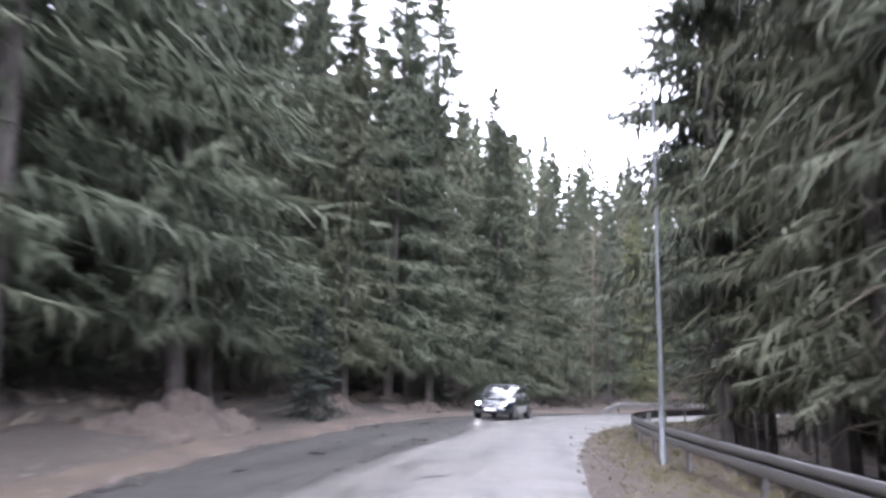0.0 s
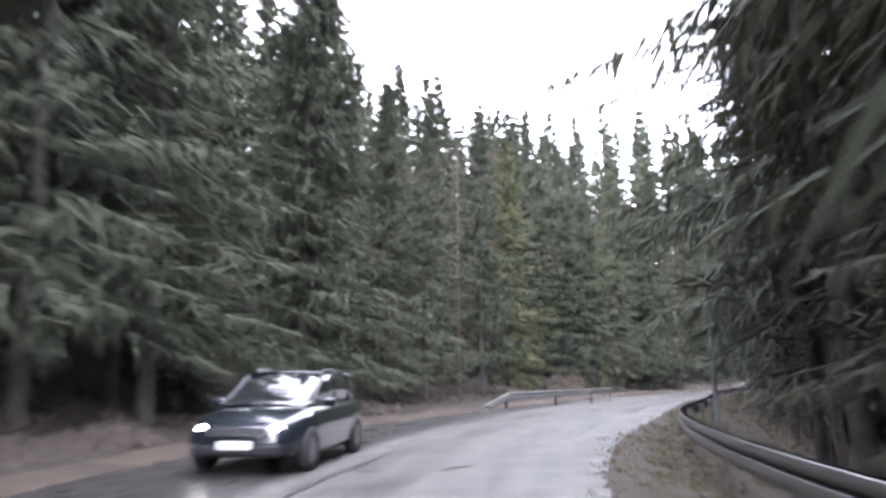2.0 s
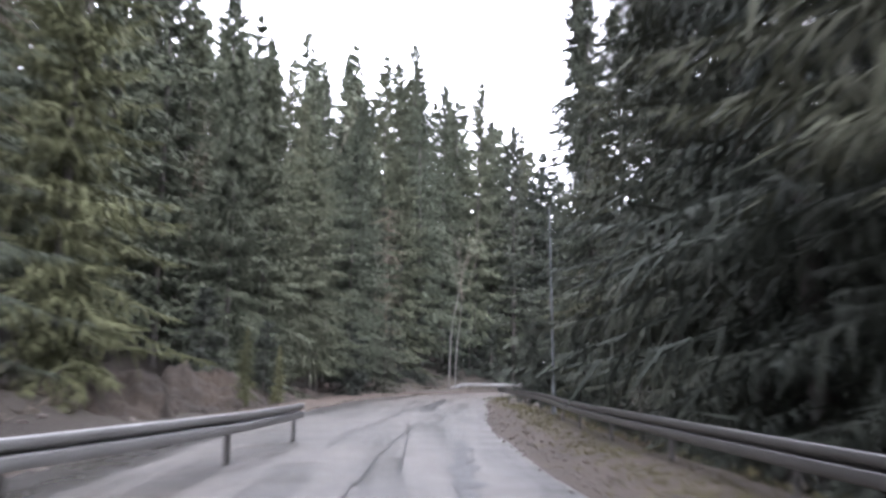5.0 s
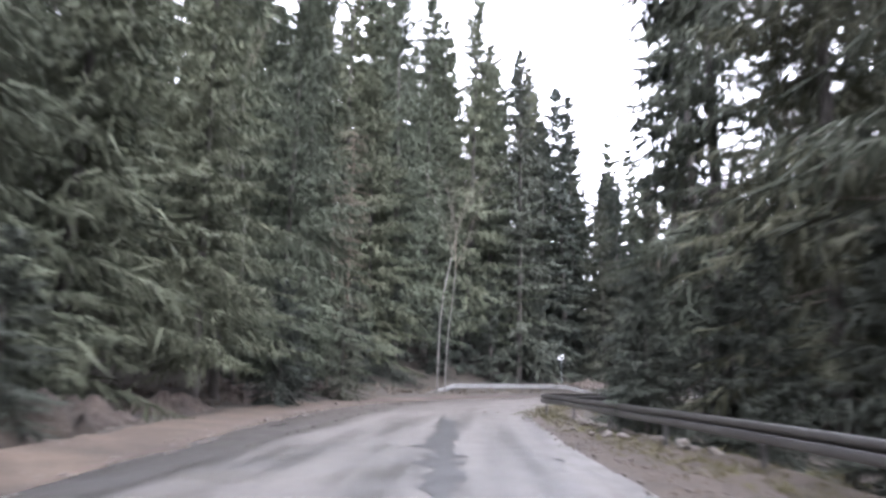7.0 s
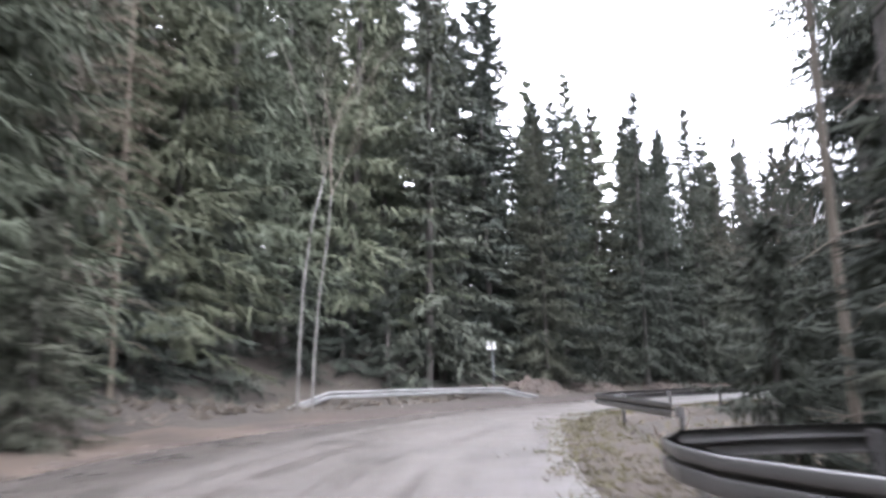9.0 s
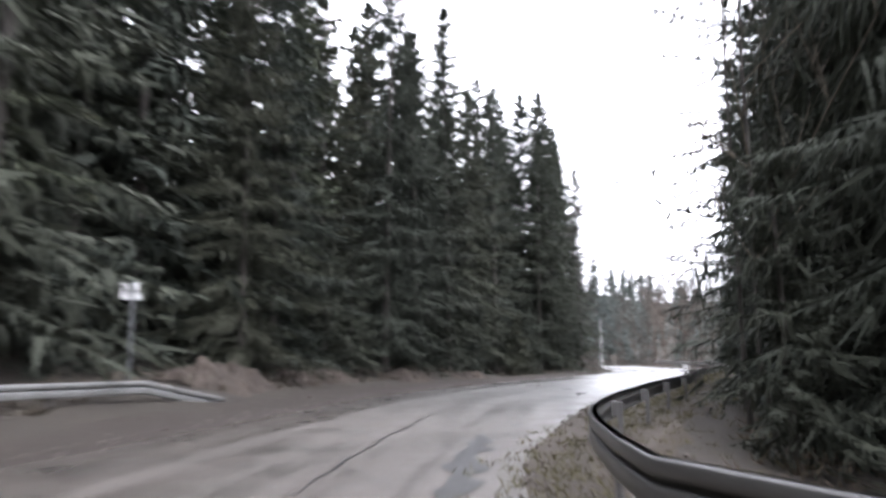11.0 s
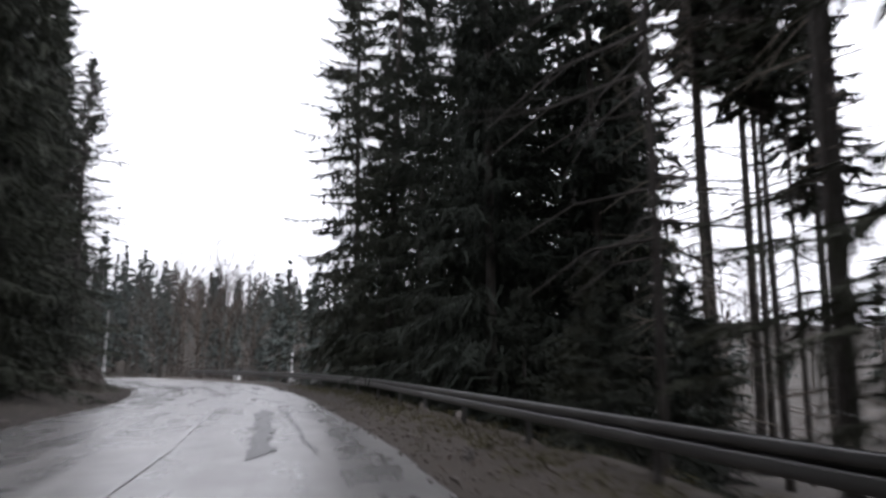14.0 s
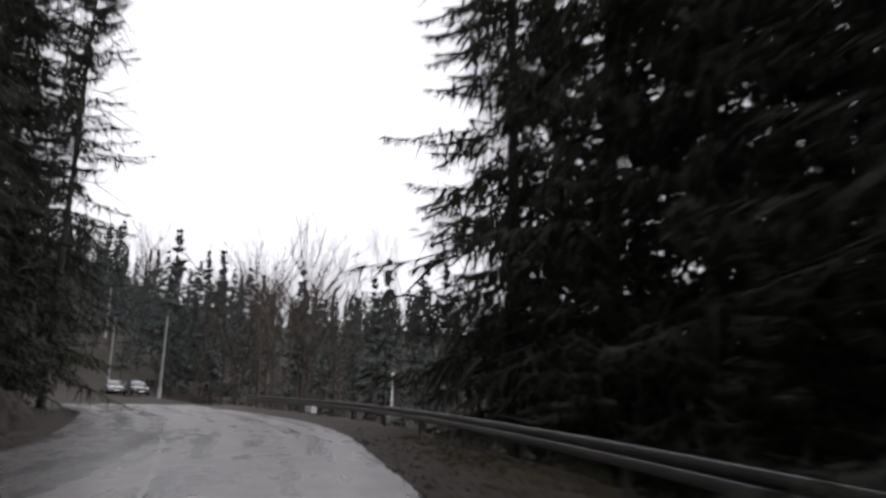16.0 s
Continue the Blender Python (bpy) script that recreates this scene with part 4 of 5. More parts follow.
# ---------------------------------------------------------------- guard rails
BEAM = ((0.0, 0.752), (-0.07, 0.752), (-0.08, 0.746), (-0.086, 0.736), (-0.086, 0.655), (-0.078, 0.645), (-0.01, 0.632), (-0.01, 0.600), (-0.074, 0.594), (-0.083, 0.588), (-0.086, 0.578), (-0.086, 0.470), (-0.078, 0.456), (0.0, 0.446))


def beam_mesh(pts, sides, mat):
    """A two-wave steel beam that follows places (x, y, z), bulging towards the road; sides: outward unit vectors."""
    prof = [*BEAM, *[(o + 0.006, z) for o, z in reversed(BEAM)]]
    n = len(prof)
    v = [(x + sx * o, y + sy * o, zz + z) for (x, y, zz), (sx, sy) in zip(pts, sides) for o, z in prof]
    q = [[k * n + i, k * n + (i + 1) % n, (k + 1) * n + (i + 1) % n, (k + 1) * n + i] for k in range(len(pts) - 1) for i in range(n)]
    return mesh_of("beam", v, np.array(q), mat)


def post_mesh():
    bm = bmesh.new()
    box(bm, (0.012, 0.11, 1.25), pose(0.10, 0, 0.05))
    box(bm, (0.06, 0.012, 1.25), pose(0.13, 0.05, 0.05))
    box(bm, (0.06, 0.012, 1.25), pose(0.13, -0.05, 0.05))
    box(bm, (0.09, 0.10, 0.22), pose(0.05, 0, 0.58), 0.008)
    me = bpy.data.meshes.new("post")
    bm.to_mesh(me)
    bm.free()
    me.materials.append(M_STEEL_DARK)
    return me


POST = post_mesh()


def guard_rail(label, pts, sides, every, mat=M_STEEL):
    """Beams end to end over places, with a post at each joint."""
    rail = thing("guard_rail", label, "guard rail")
    for k in range(0, len(pts) - 1, every):
        part("beam", beam_mesh(pts[k : k + every + 1], sides[k : k + every + 1], mat), None, rail)
    for k in range(0, len(pts), every):
        (x, y, z), (sx, sy) = pts[k], sides[k]
        ob = part("post", POST, None, rail)
        ob.matrix_basis = pose(x, y, z, 0, 0, math.degrees(math.atan2(sy, sx)))
    return rail


def side_rail(label, s0, s1, before=(), after=()):
    """A rail along the right edge; before and after: places where its ends turn off from the road."""
    ss = np.arange(s0, s1 + 0.01, 1.0)
    xy = np.stack(at(ss, RAIL(ss)), -1)
    ends = [spline([*before, tuple(xy[0])], 1.0)[:-1]] if before else []
    ends.append(xy)
    if after:
        ends.append(spline([tuple(xy[-1]), *after], 0.7)[1:])
    pts = np.vstack(ends)
    d = np.gradient(pts, axis=0)
    d = d / np.hypot(*d.T)[:, None]
    return guard_rail(label, [(float(x), float(y), 0.0) for x, y in pts], [(float(dy), float(-dx)) for dx, dy in d], 4)


side_rail("weathered steel guard rail, its end curled away from the road", -26, 95, (), ((41.5, 71.5), (42.6, 72.4), (43.6, 72.7), (44.6, 72.2), (45.5, 71.3), (46.6, 70.0)))
side_rail("galvanised steel guard rail curving round the inside of the bend", 118, 209, ((50.2, 75.6), (52.4, 77.4), (54.2, 78.9), (55.6, 80.1), (56.5, 80.8)))


def left_rail(label, knots):
    """A short rail whose ends run down into the ground; the beam bulges towards the road."""
    pts = np.array(knots, float)
    d = np.gradient(pts[:, :2], axis=0)
    d = d / np.hypot(*d.T)[:, None]
    return guard_rail(label, pts.tolist(), [(-dy, dx) for dx, dy in d], 2, M_STEEL_LIT)


left_rail("short steel guard rail with its end sloped into the gravel", [(6.7, 41.4, -0.62), (7.5, 41.9, -0.3), (8.3, 42.4, 0.0), (10.0, 43.6, 0.02), (11.7, 44.9, 0.04), (13.4, 46.4, 0.05), (15.0, 48.0, 0.05), (16.4, 49.6, 0.05), (17.6, 51.1, 0.05)])
left_rail("short steel guard rail with both ends sloped to the ground", [(52.8, 92.2, -0.55), (54.5, 92.8, -0.25), (56.0, 93.2, 0.05), (58.0, 93.2, 0.05), (60.0, 93.0, 0.05), (62.2, 92.8, 0.05), (64.5, 92.5, 0.04), (66.8, 92.1, 0.02), (68.0, 91.9, -0.22), (69.4, 91.6, -0.5)])

# ---------------------------------------------------------------- poles, sign


def utility_pole(x, y, tall, lean, mat, label, r=0.075):
    """A plain tapered roadside pole with a wider sleeve at its foot and a cap."""
    pole = thing("utility_pole", label, "pole", "poles along the road", pose(x, y, ground_z(x, y), *lean, 0))
    p, q = lathe([(r * 1.7, -0.4), (r * 1.7, 0.04), (r * 1.35, 0.06), (r * 1.3, 1.1), (r * 1.02, 1.16), (r, 1.3), (r * 0.6, tall)])
    part("shaft", mesh_of("shaft", p, q, mat, True), None, pole)
    p, q = lathe([(r * 0.6, tall - 0.02), (r * 0.75, tall), (r * 0.75, tall + 0.05), (0.0, tall + 0.09)])
    part("cap", mesh_of("cap", p, q, M_STEEL_DARK, True), None, pole)
    return pole


GREY_POLE, PALE_POLE = "tall slim grey steel pole behind the guard rail", "pale pole beside the distant road"
utility_pole(-0.1, 4.75, 7.8, (0.4, -1.2), M_POLE, GREY_POLE, 0.045)
utility_pole(11.6, 31.0, 7.6, (0.6, -1.0), M_POLE, GREY_POLE, 0.055)
utility_pole(30.2, 55.95, 7.8, (0.4, -0.9), M_POLE, GREY_POLE, 0.055)
utility_pole(181.1, 86.2, 8.2, (0.5, 0.5), M_FAR_POLE, PALE_POLE, 0.14)
utility_pole(196.0, 93.4, 8.0, (0.3, 0.3), M_FAR_POLE, PALE_POLE, 0.13)
utility_pole(226.0, 99.4, 8.0, (0.3, 0.3), M_FAR_POLE, PALE_POLE, 0.13)

stake = thing("marker_pole", "slim white pole standing beyond the guard rail", "pole", m=pose(152.0, 68.9, ground_z(152.0, 68.9)))
p, q = lathe([(0.075, -0.3), (0.07, 0.5), (0.06, 2.35 - ground_z(152.0, 68.9)), (0.0, 2.38 - ground_z(152.0, 68.9))], 10)
part("shaft", mesh_of("shaft", p, q, M_WHITE, True), None, stake)


def kerb_block(x, y, face, size):
    bm = bmesh.new()
    box(bm, size, pose(0, 0, size[2] / 2 - 0.05), 0.04)
    ob = tagged(new("concrete_block"), "pale concrete block lying behind the guard rail posts", "block", "pale blocks beyond the rail")
    ob.matrix_basis = pose(x, y, max(ground_z(x, y), -0.1), 2, 3, face)
    part("body", bm, M_PALE, ob)
    return ob


for x, y, face, size in ((136.0, 70.2, -62, (1.0, 0.35, 0.38)), (136.8, 71.8, -70, (0.9, 0.35, 0.3)), (147.0, 74.6, -20, (1.2, 0.4, 0.4))):
    kerb_block(x, y, face, size)


def road_sign(x, y, face):
    z = ground_z(x, y)
    sign = thing("road_sign", "white square road sign plates on a thin grey post", "road sign", m=pose(x, y, z, 0, 0.8, face))
    p, q = lathe([(0.032, -0.4), (0.032, 2.72), (0.0, 2.74)], 10)
    part("post", mesh_of("post", p, q, M_POLE, True), None, sign)
    for side, w in ((-1, 0.2), (1, 0.27)):
        bm = bmesh.new()
        box(bm, (w, 0.014, 0.44), pose(side * (w / 2 + 0.012), -0.046, 2.44), 0.004)
        part("plate", bm, M_WHITE, sign)
        bm = bmesh.new()
        box(bm, (w * 0.9, 0.03, 0.03), pose(side * w * 0.5, -0.022, 2.44), 0.004)
        part("bracket", bm, M_STEEL_DARK, sign)
    return sign


road_sign(67.8, 93.3, 132)

# ---------------------------------------------------------------- cars


def loft(sections, mat_name, mat, smooth=True):
    """A closed skin through rings of equal count."""
    n = len(sections[0])
    v = [p for ring in sections for p in ring]
    bm = bmesh.new()
    vs = [bm.verts.new(p) for p in v]
    for k in range(len(sections) - 1):
        for i in range(n):
            bm.faces.new((vs[k * n + i], vs[k * n + (i + 1) % n], vs[(k + 1) * n + (i + 1) % n], vs[(k + 1) * n + i]))
    bm.faces.new(vs[:n][::-1])
    bm.faces.new(vs[-n:])
    bmesh.ops.recalc_face_normals(bm, faces=bm.faces)
    return bm


def ring(x, half, lo, hi, round_=0.12, crown=0.03):
    """One cross section of a car body at x: from the sill round over the top."""
    r = min(round_, (hi - lo) * 0.45)
    pts = [(half - 0.06, lo), (half, lo + 0.10), (half + 0.015, lo + (hi - lo) * 0.55), (half - 0.01, hi - r), (half - r * 0.35, hi - r * 0.3), (half - r * 1.1, hi), (half * 0.4, hi + crown)]
    full = [(x, y, z) for y, z in pts] + [(x, -y, z) for y, z in reversed(pts)]
    return full


def car(x, y, face, label, paint, lit=True, detail=True):
    """A family estate car, nose towards +x of its own axes."""
    m = pose(x, y, 0.02, 0, 0, face)
    body_thing = thing("car", label, "car", m=m)
    lower = [(-2.18, 0.62, 0.42, 0.80), (-2.10, 0.76, 0.30, 0.92), (-1.75, 0.83, 0.22, 0.98), (-1.0, 0.86, 0.20, 0.97), (0.2, 0.86, 0.20, 0.95), (0.95, 0.86, 0.21, 0.93), (1.45, 0.85, 0.22, 0.86), (1.85, 0.80, 0.24, 0.77), (2.08, 0.72, 0.28, 0.68), (2.18, 0.58, 0.34, 0.58)]
    part("body", loft([ring(*a) for a in lower], "body", paint), paint, body_thing, "glossy dark bodywork wet with rain" if paint is M_PAINT else "", True)
    upper = [(-2.05, 0.60, 0.90, 0.97), (-1.75, 0.68, 0.90, 1.36), (-1.1, 0.70, 0.90, 1.46), (-0.2, 0.70, 0.90, 1.475), (0.25, 0.69, 0.90, 1.42), (0.95, 0.66, 0.88, 1.0), (1.05, 0.64, 0.86, 0.93)]
    part("cabin_glass", loft([ring(*a) for a in upper], "glass", M_GLASS), M_GLASS, body_thing, "dark windows and windscreen", True)
    roof = [(-1.72, 0.60, 1.33, 1.40), (-1.1, 0.64, 1.40, 1.485), (-0.2, 0.64, 1.41, 1.50), (0.22, 0.62, 1.37, 1.45)]
    part("roof", loft([ring(*a, 0.05, 0.015) for a in roof], "roof", paint), paint, body_thing, "", True)
    for sy in (-1, 1):
        for a, b in (((0.22, sy * 0.66, 1.41), (1.0, sy * 0.73, 0.95)), ((-0.35, sy * 0.715, 0.97), (-0.33, sy * 0.675, 1.44)), ((-1.35, sy * 0.71, 0.98), (-1.2, sy * 0.665, 1.42))):
            p, q = tubes([a], [b], np.array([0.03]), np.array([0.03]), 6)
            part("pillar", mesh_of("pillar", p, q, paint), None, body_thing)
        p, q = tubes([(-1.5, sy * 0.60, 1.47), (-0.6, sy * 0.60, 1.53)], [(-0.6, sy * 0.60, 1.53), (0.05, sy * 0.59, 1.50)], np.full(2, 0.018), np.full(2, 0.018), 6)
        part("roof_rail", mesh_of("roof_rail", p, q, M_CHROME), None, body_thing, "bright roof rail")
        bm = bmesh.new()
        box(bm, (0.12, 0.20, 0.14), pose(0.72, sy * 0.95, 0.99), 0.03)
        part("mirror", bm, paint, body_thing)
        bm = bmesh.new()
        box(bm, (0.16, 0.30, 0.16), pose(1.98, sy * 0.56, 0.62, 0, -14, -sy * 26), 0.05)
        lamp = part("headlight", bm, M_CHROME, body_thing, "bright headlight")
        if detail:
            p, q = lathe([(0.0, 0.0), (0.075, 0.0), (0.07, 0.03), (0.0, 0.045)], 12)
            lens = part("lens", mesh_of("lens", p, q, M_LAMP if lit else M_CHROME), None, lamp)
            lens.matrix_basis = pose(2.075, sy * 0.55, 0.63, 0, 90, 0)
        for cx in (-1.32, 1.36):
            wheel = part("wheel", mesh_of("tyre", *lathe([(0.20, -0.10), (0.30, -0.10), (0.325, -0.07), (0.325, 0.07), (0.30, 0.10), (0.20, 0.10), (0.20, -0.10)], 20), M_TYRE, True), None, body_thing, "black tyre")
            wheel.matrix_basis = pose(cx, sy * 0.80, 0.325, 90, 0, 0)
            p, q = lathe([(0.0, 0.09), (0.06, 0.09), (0.08, 0.075), (0.19, 0.085), (0.205, 0.10), (0.205, -0.09)], 20)
            rim = part("rim", mesh_of("rim", p, q, M_RIM, True), None, wheel, "alloy rim")
            rim.matrix_basis = Matrix.Identity(4) if sy < 0 else pose(0, 0, 0, 180, 0, 0)
    bm = bmesh.new()
    box(bm, (0.10, 0.86, 0.13), pose(2.13, 0, 0.60, 0, -12, 0), 0.02)
    part("grille", bm, M_PLASTIC, body_thing, "dark slatted grille")
    if detail:
        for k in range(3):
            bm = bmesh.new()
            box(bm, (0.02, 0.80, 0.012), pose(2.185 - 0.006 * k, 0, 0.56 + 0.035 * k), 0.003)
            part("grille_bar", bm, M_CHROME, body_thing)
    bm = bmesh.new()
    box(bm, (0.14, 1.34, 0.20), pose(2.12, 0, 0.36), 0.05)
    part("front_bumper", bm, M_PLASTIC, body_thing)
    bm = bmesh.new()
    box(bm, (0.14, 1.38, 0.22), pose(-2.14, 0, 0.45), 0.05)
    part("rear_bumper", bm, M_PLASTIC, body_thing)
    bm = bmesh.new()
    box(bm, (0.014, 0.52, 0.115), pose(2.205, 0, 0.43, 0, -4, 0), 0.003)
    part("number_plate", bm, M_PLATE, body_thing, "blank white number plate")
    return body_thing


car(-1.7, 23.2, -110, "dark wet estate car with lit headlights on the road", M_PAINT)
car(184.5, 88.8, -158, "dark car on the distant road", M_PAINT, False, False)
car(189.5, 91.8, -160, "silver car on the distant road", M_SILVER, False, False)

# ---------------------------------------------------------------- earth, stones, undergrowth


def mound(x, y, long_, wide, tall, face, mat, label, seed):
    """A heap of soil with a ragged crest, sunk a little into the ground."""
    n, k = 84, 48
    u, v = np.meshgrid(np.linspace(-1, 1, n), np.linspace(-1, 1, k), indexing="ij")
    r = np.clip(1 - u**2, 0, 1) * np.clip(1 - v**2, 0, 1)
    edge = 1 + 0.22 * wave(u * 3, v * 3, 1.0, seed)
    ox, oy = u * long_ / 2 * edge, v * wide / 2 * edge
    c, s = math.cos(radians(face)), math.sin(radians(face))
    px, py = x + c * ox - s * oy, y + s * ox + c * oy
    z = height(px, py) + tall * r**0.8 * (1 + 0.5 * wave(ox, oy, 0.8, seed)) + (0.17 * wave(ox, oy, 0.27, seed + 3) + 0.08 * wave(ox, oy, 0.12, seed + 8)) * r**0.4 - 0.10
    p = np.stack([px - x, py - y, z], -1).reshape(-1, 3)
    i, j = np.meshgrid(np.arange(n - 1), np.arange(k - 1), indexing="ij")
    a = (i * k + j).ravel()
    ob = new("earth_mound", mesh_of("earth_mound", p, np.stack([a, a + k, a + k + 1, a + 1], -1), mat, True))
    ob.matrix_basis = pose(x, y, 0)
    return tagged(ob, label, "earth mound", "mounds along the verge")


SAND = "low heap of sandy brown earth pushed to the roadside"
for k, (s_, out, ln, wd, tl) in enumerate(((15.5, 2.4, 5.5, 2.4, 0.9), (25.5, 2.5, 5.0, 2.2, 0.7), (33, 2.5, 5.5, 2.0, 0.6), (40, 2.4, 5.0, 2.0, 0.6), (46.5, 2.6, 4.0, 1.8, 0.55), (80, 3.4, 5.0, 2.2, 0.6),
                                           (87, 3.6, 4.5, 2.0, 0.75), (93, 3.9, 4.0, 2.0, 0.6), (99, 4.0, 5.0, 2.2, 0.65), (106, 4.2, 4.0, 2.0, 0.5), (132, 4.3, 5.0, 2.4, 0.8), (137.5, 4.4, 5.0, 2.2, 0.7), (144, 3.6, 4.5, 2.0, 0.55), (150, 3.0, 4.0, 1.8, 0.45))):
    x, y = (float(v) for v in at(s_, LEFT(s_) - out))
    tx, ty = np.interp(s_, RUN, TAN[:, 0]), np.interp(s_, RUN, TAN[:, 1])
    mound(x, y, ln, wd, tl * 0.75, math.degrees(math.atan2(ty, tx)) + rnd.uniform(-8, 8), M_EARTH, SAND, k * 1.7)
for k, (s_, out, ln, wd, tl) in enumerate(((72.5, 4.6, 6.5, 4.2, 1.15), (78, 3.8, 8, 4.0, 1.2), (84, 3.6, 6, 3.2, 0.8), (186, 3.0, 12, 4.5, 1.3))):
    x, y = (float(v) for v in at(s_, LEFT(s_) - out))
    tx, ty = np.interp(s_, RUN, TAN[:, 0]), np.interp(s_, RUN, TAN[:, 1])
    mound(x, y, ln, wd, tl, math.degrees(math.atan2(ty, tx)), M_SOIL if s_ < 100 else M_GROUND, "steep bank of bare reddish-brown soil" if s_ < 100 else "dark earthy bank at the foot of the trees", 30 + k * 2.1)


def stone_mesh(seed):
    bm = bmesh.new()
    bmesh.ops.create_icosphere(bm, subdivisions=2, radius=0.5)
    r = random.Random(seed)
    off = Vector((r.uniform(0, 50), r.uniform(0, 50), 0))
    for v in bm.verts:
        v.co *= 0.75 + 0.5 * noise.noise(v.co * 1.6 + off)
        v.co.z *= 0.6
    me = bpy.data.meshes.new("stone")
    bm.to_mesh(me)
    bm.free()
    me.materials.append(M_STONE)
    return me


STONES = [stone_mesh(k) for k in range(5)]
for k in range(110):
    if k < 16:
        s_, o_, d = rnd.uniform(86, 97), None, rnd.uniform(0.18, 0.42)
        o_ = RAIL(s_) + rnd.uniform(-1.0, 0.5)
    elif k < 40:
        s_, d = rnd.uniform(140, 185), rnd.uniform(0.12, 0.36)
        o_ = RAIL(s_) + rnd.uniform(-0.4, 0.9)
    elif k >= 70:
        s_, d = rnd.uniform(66, 86), rnd.uniform(0.08, 0.34)
        o_ = LEFT(s_) - rnd.uniform(1.0, 4.2)
    else:
        s_, d = rnd.uniform(2, 150), rnd.uniform(0.10, 0.32)
        o_ = LEFT(s_) - rnd.uniform(0.8, 4.0)
    x, y = (float(v) for v in at(s_, o_))
    ob = tagged(new("stone", STONES[k % 5]), "small rough grey stone lying on the verge", "stone", "stones along the road")
    ob.matrix_basis = pose(x, y, max(ground_z(x, y), 0.02) + d * 0.16, rnd.uniform(-15, 15), rnd.uniform(-15, 15), rnd.uniform(0, 360)) @ Matrix.Scale(d, 4)

pile = random.Random(9)
for k in range(46):
    s_, d = pile.uniform(84, 96.5), pile.uniform(0.2, 0.42)
    x, y = (float(v) for v in at(s_, RAIL(s_) + pile.uniform(0.1, 0.5)))
    ob = tagged(new("stone", STONES[k % 5]), "rough brown stone packed under the guard rail", "stone", "stones along the road")
    ob.matrix_basis = pose(x, y, max(ground_z(x, y), 0.0) + d * 0.14, pile.uniform(-25, 25), pile.uniform(-25, 25), pile.uniform(0, 360)) @ Matrix.Scale(d, 4)


def grit(name, count, place, label, seed):
    """Loose pebbles, each a small uneven eight-sided lump."""
    g = np.random.default_rng(seed)
    s = g.uniform(0, 185, count)
    o = place(s, g)
    x, y = at(s, o)
    z = np.maximum(height(x, y), 0.02)
    d = 0.016 + 0.05 * g.uniform(0, 1, count) ** 3
    corner = np.array([(1, 0, 0), (0, 1, 0), (-1, 0, 0), (0, -1, 0), (0, 0, 0.7), (0, 0, -0.7)], float)
    p = np.stack([x, y, z], -1)[:, None] + corner[None] * d[:, None, None] * g.uniform(0.6, 1.3, (count, 6, 1))
    f = np.array([(0, 1, 4), (1, 2, 4), (2, 3, 4), (3, 0, 4), (1, 0, 5), (2, 1, 5), (3, 2, 5), (0, 3, 5)])
    q = (np.arange(count)[:, None, None] * 6 + f[None]).reshape(-1, 3)
    return tagged(new(name, mesh_of(name, p.reshape(-1, 3), q, M_STONE)), label, "gravel", kind="stuff")


grit("left_verge_grit", 5200, lambda s, g: LEFT(s) + 0.3 - np.abs(g.normal(0, 1.3, len(s))), "loose grey grit and pebbles along the sandy shoulder", 5)
grit("rail_verge_grit", 4200, lambda s, g: RIGHT(s) - 0.1 + np.abs(g.normal(0, 0.9, len(s))), "loose grey grit and pebbles along the muddy verge", 6)


def tufts(name, count, s_range, place, size, wide, mat, label, up=1.0, per=7, category="grass"):
    """Clumps of blades strewn along a stretch."""
    g = np.random.default_rng(len(name) * 13 + count)
    s = g.uniform(*s_range, count)
    o = place(s, g)
    x, y = at(s, o)
    z = np.maximum(height(x, y), np.where((o > LEFT(s) - 3) & (o < RAIL(s) + 0.8), 0.03, -9))
    base = np.repeat(np.stack([x, y, z], -1), per, 0) + np.c_[g.normal(0, 0.07, (count * per, 2)), np.zeros(count * per)]
    way = g.normal(0, 0.6, (count * per, 3))
    way[:, 2] = up * g.uniform(0.5, 1.2, count * per)
    ln = size * g.uniform(0.5, 1.3, count * per)
    p, q = blades(base, way, ln, ln * wide, g, 0.3)
    return tagged(new(name, mesh_of(name, p, q, mat)), label, category, kind="stuff")


tufts("verge_grass", 5200, (0, 185), lambda s, g: RAIL(s) + g.normal(-0.35, 0.55, len(s)), 0.17, 0.05, M_GRASS, "tufts of yellowed winter grass under the guard rail")
tufts("bank_grass", 2600, (0, 190), lambda s, g: RAIL(s) + g.uniform(0.6, 5.5, len(s)), 0.26, 0.045, M_GRASS, "thin yellowed grass on the bank below the road")
tufts("leaf_litter", 9000, (0, 190), lambda s, g: np.where(g.uniform(size=len(s)) < 0.6, RIGHT(s) + 0.15 + np.abs(g.normal(0, 1.6, len(s))), LEFT(s) - 1.2 - np.abs(g.normal(0, 3.0, len(s)))), 0.055, 0.30, M_LITTER,
      "wet brown fallen leaves strewn along the road edges", 0.12, 1, "leaves")
tufts("undergrowth", 1500, (0, 178), lambda s, g: LEFT(s) - 3.4 - np.abs(g.normal(0, 2.4, len(s))), 0.55, 0.05, M_DEAD, "dry brown twigs and brush at the foot of the trees", 0.9, 8, "brush")
tufts("right_undergrowth", 1500, (0, 190), lambda s, g: RAIL(s) + 1.6 + np.abs(g.normal(0, 3.2, len(s))), 0.5, 0.05, M_DEAD, "dry brown twigs and brush below the guard rail", 0.9, 8, "brush")



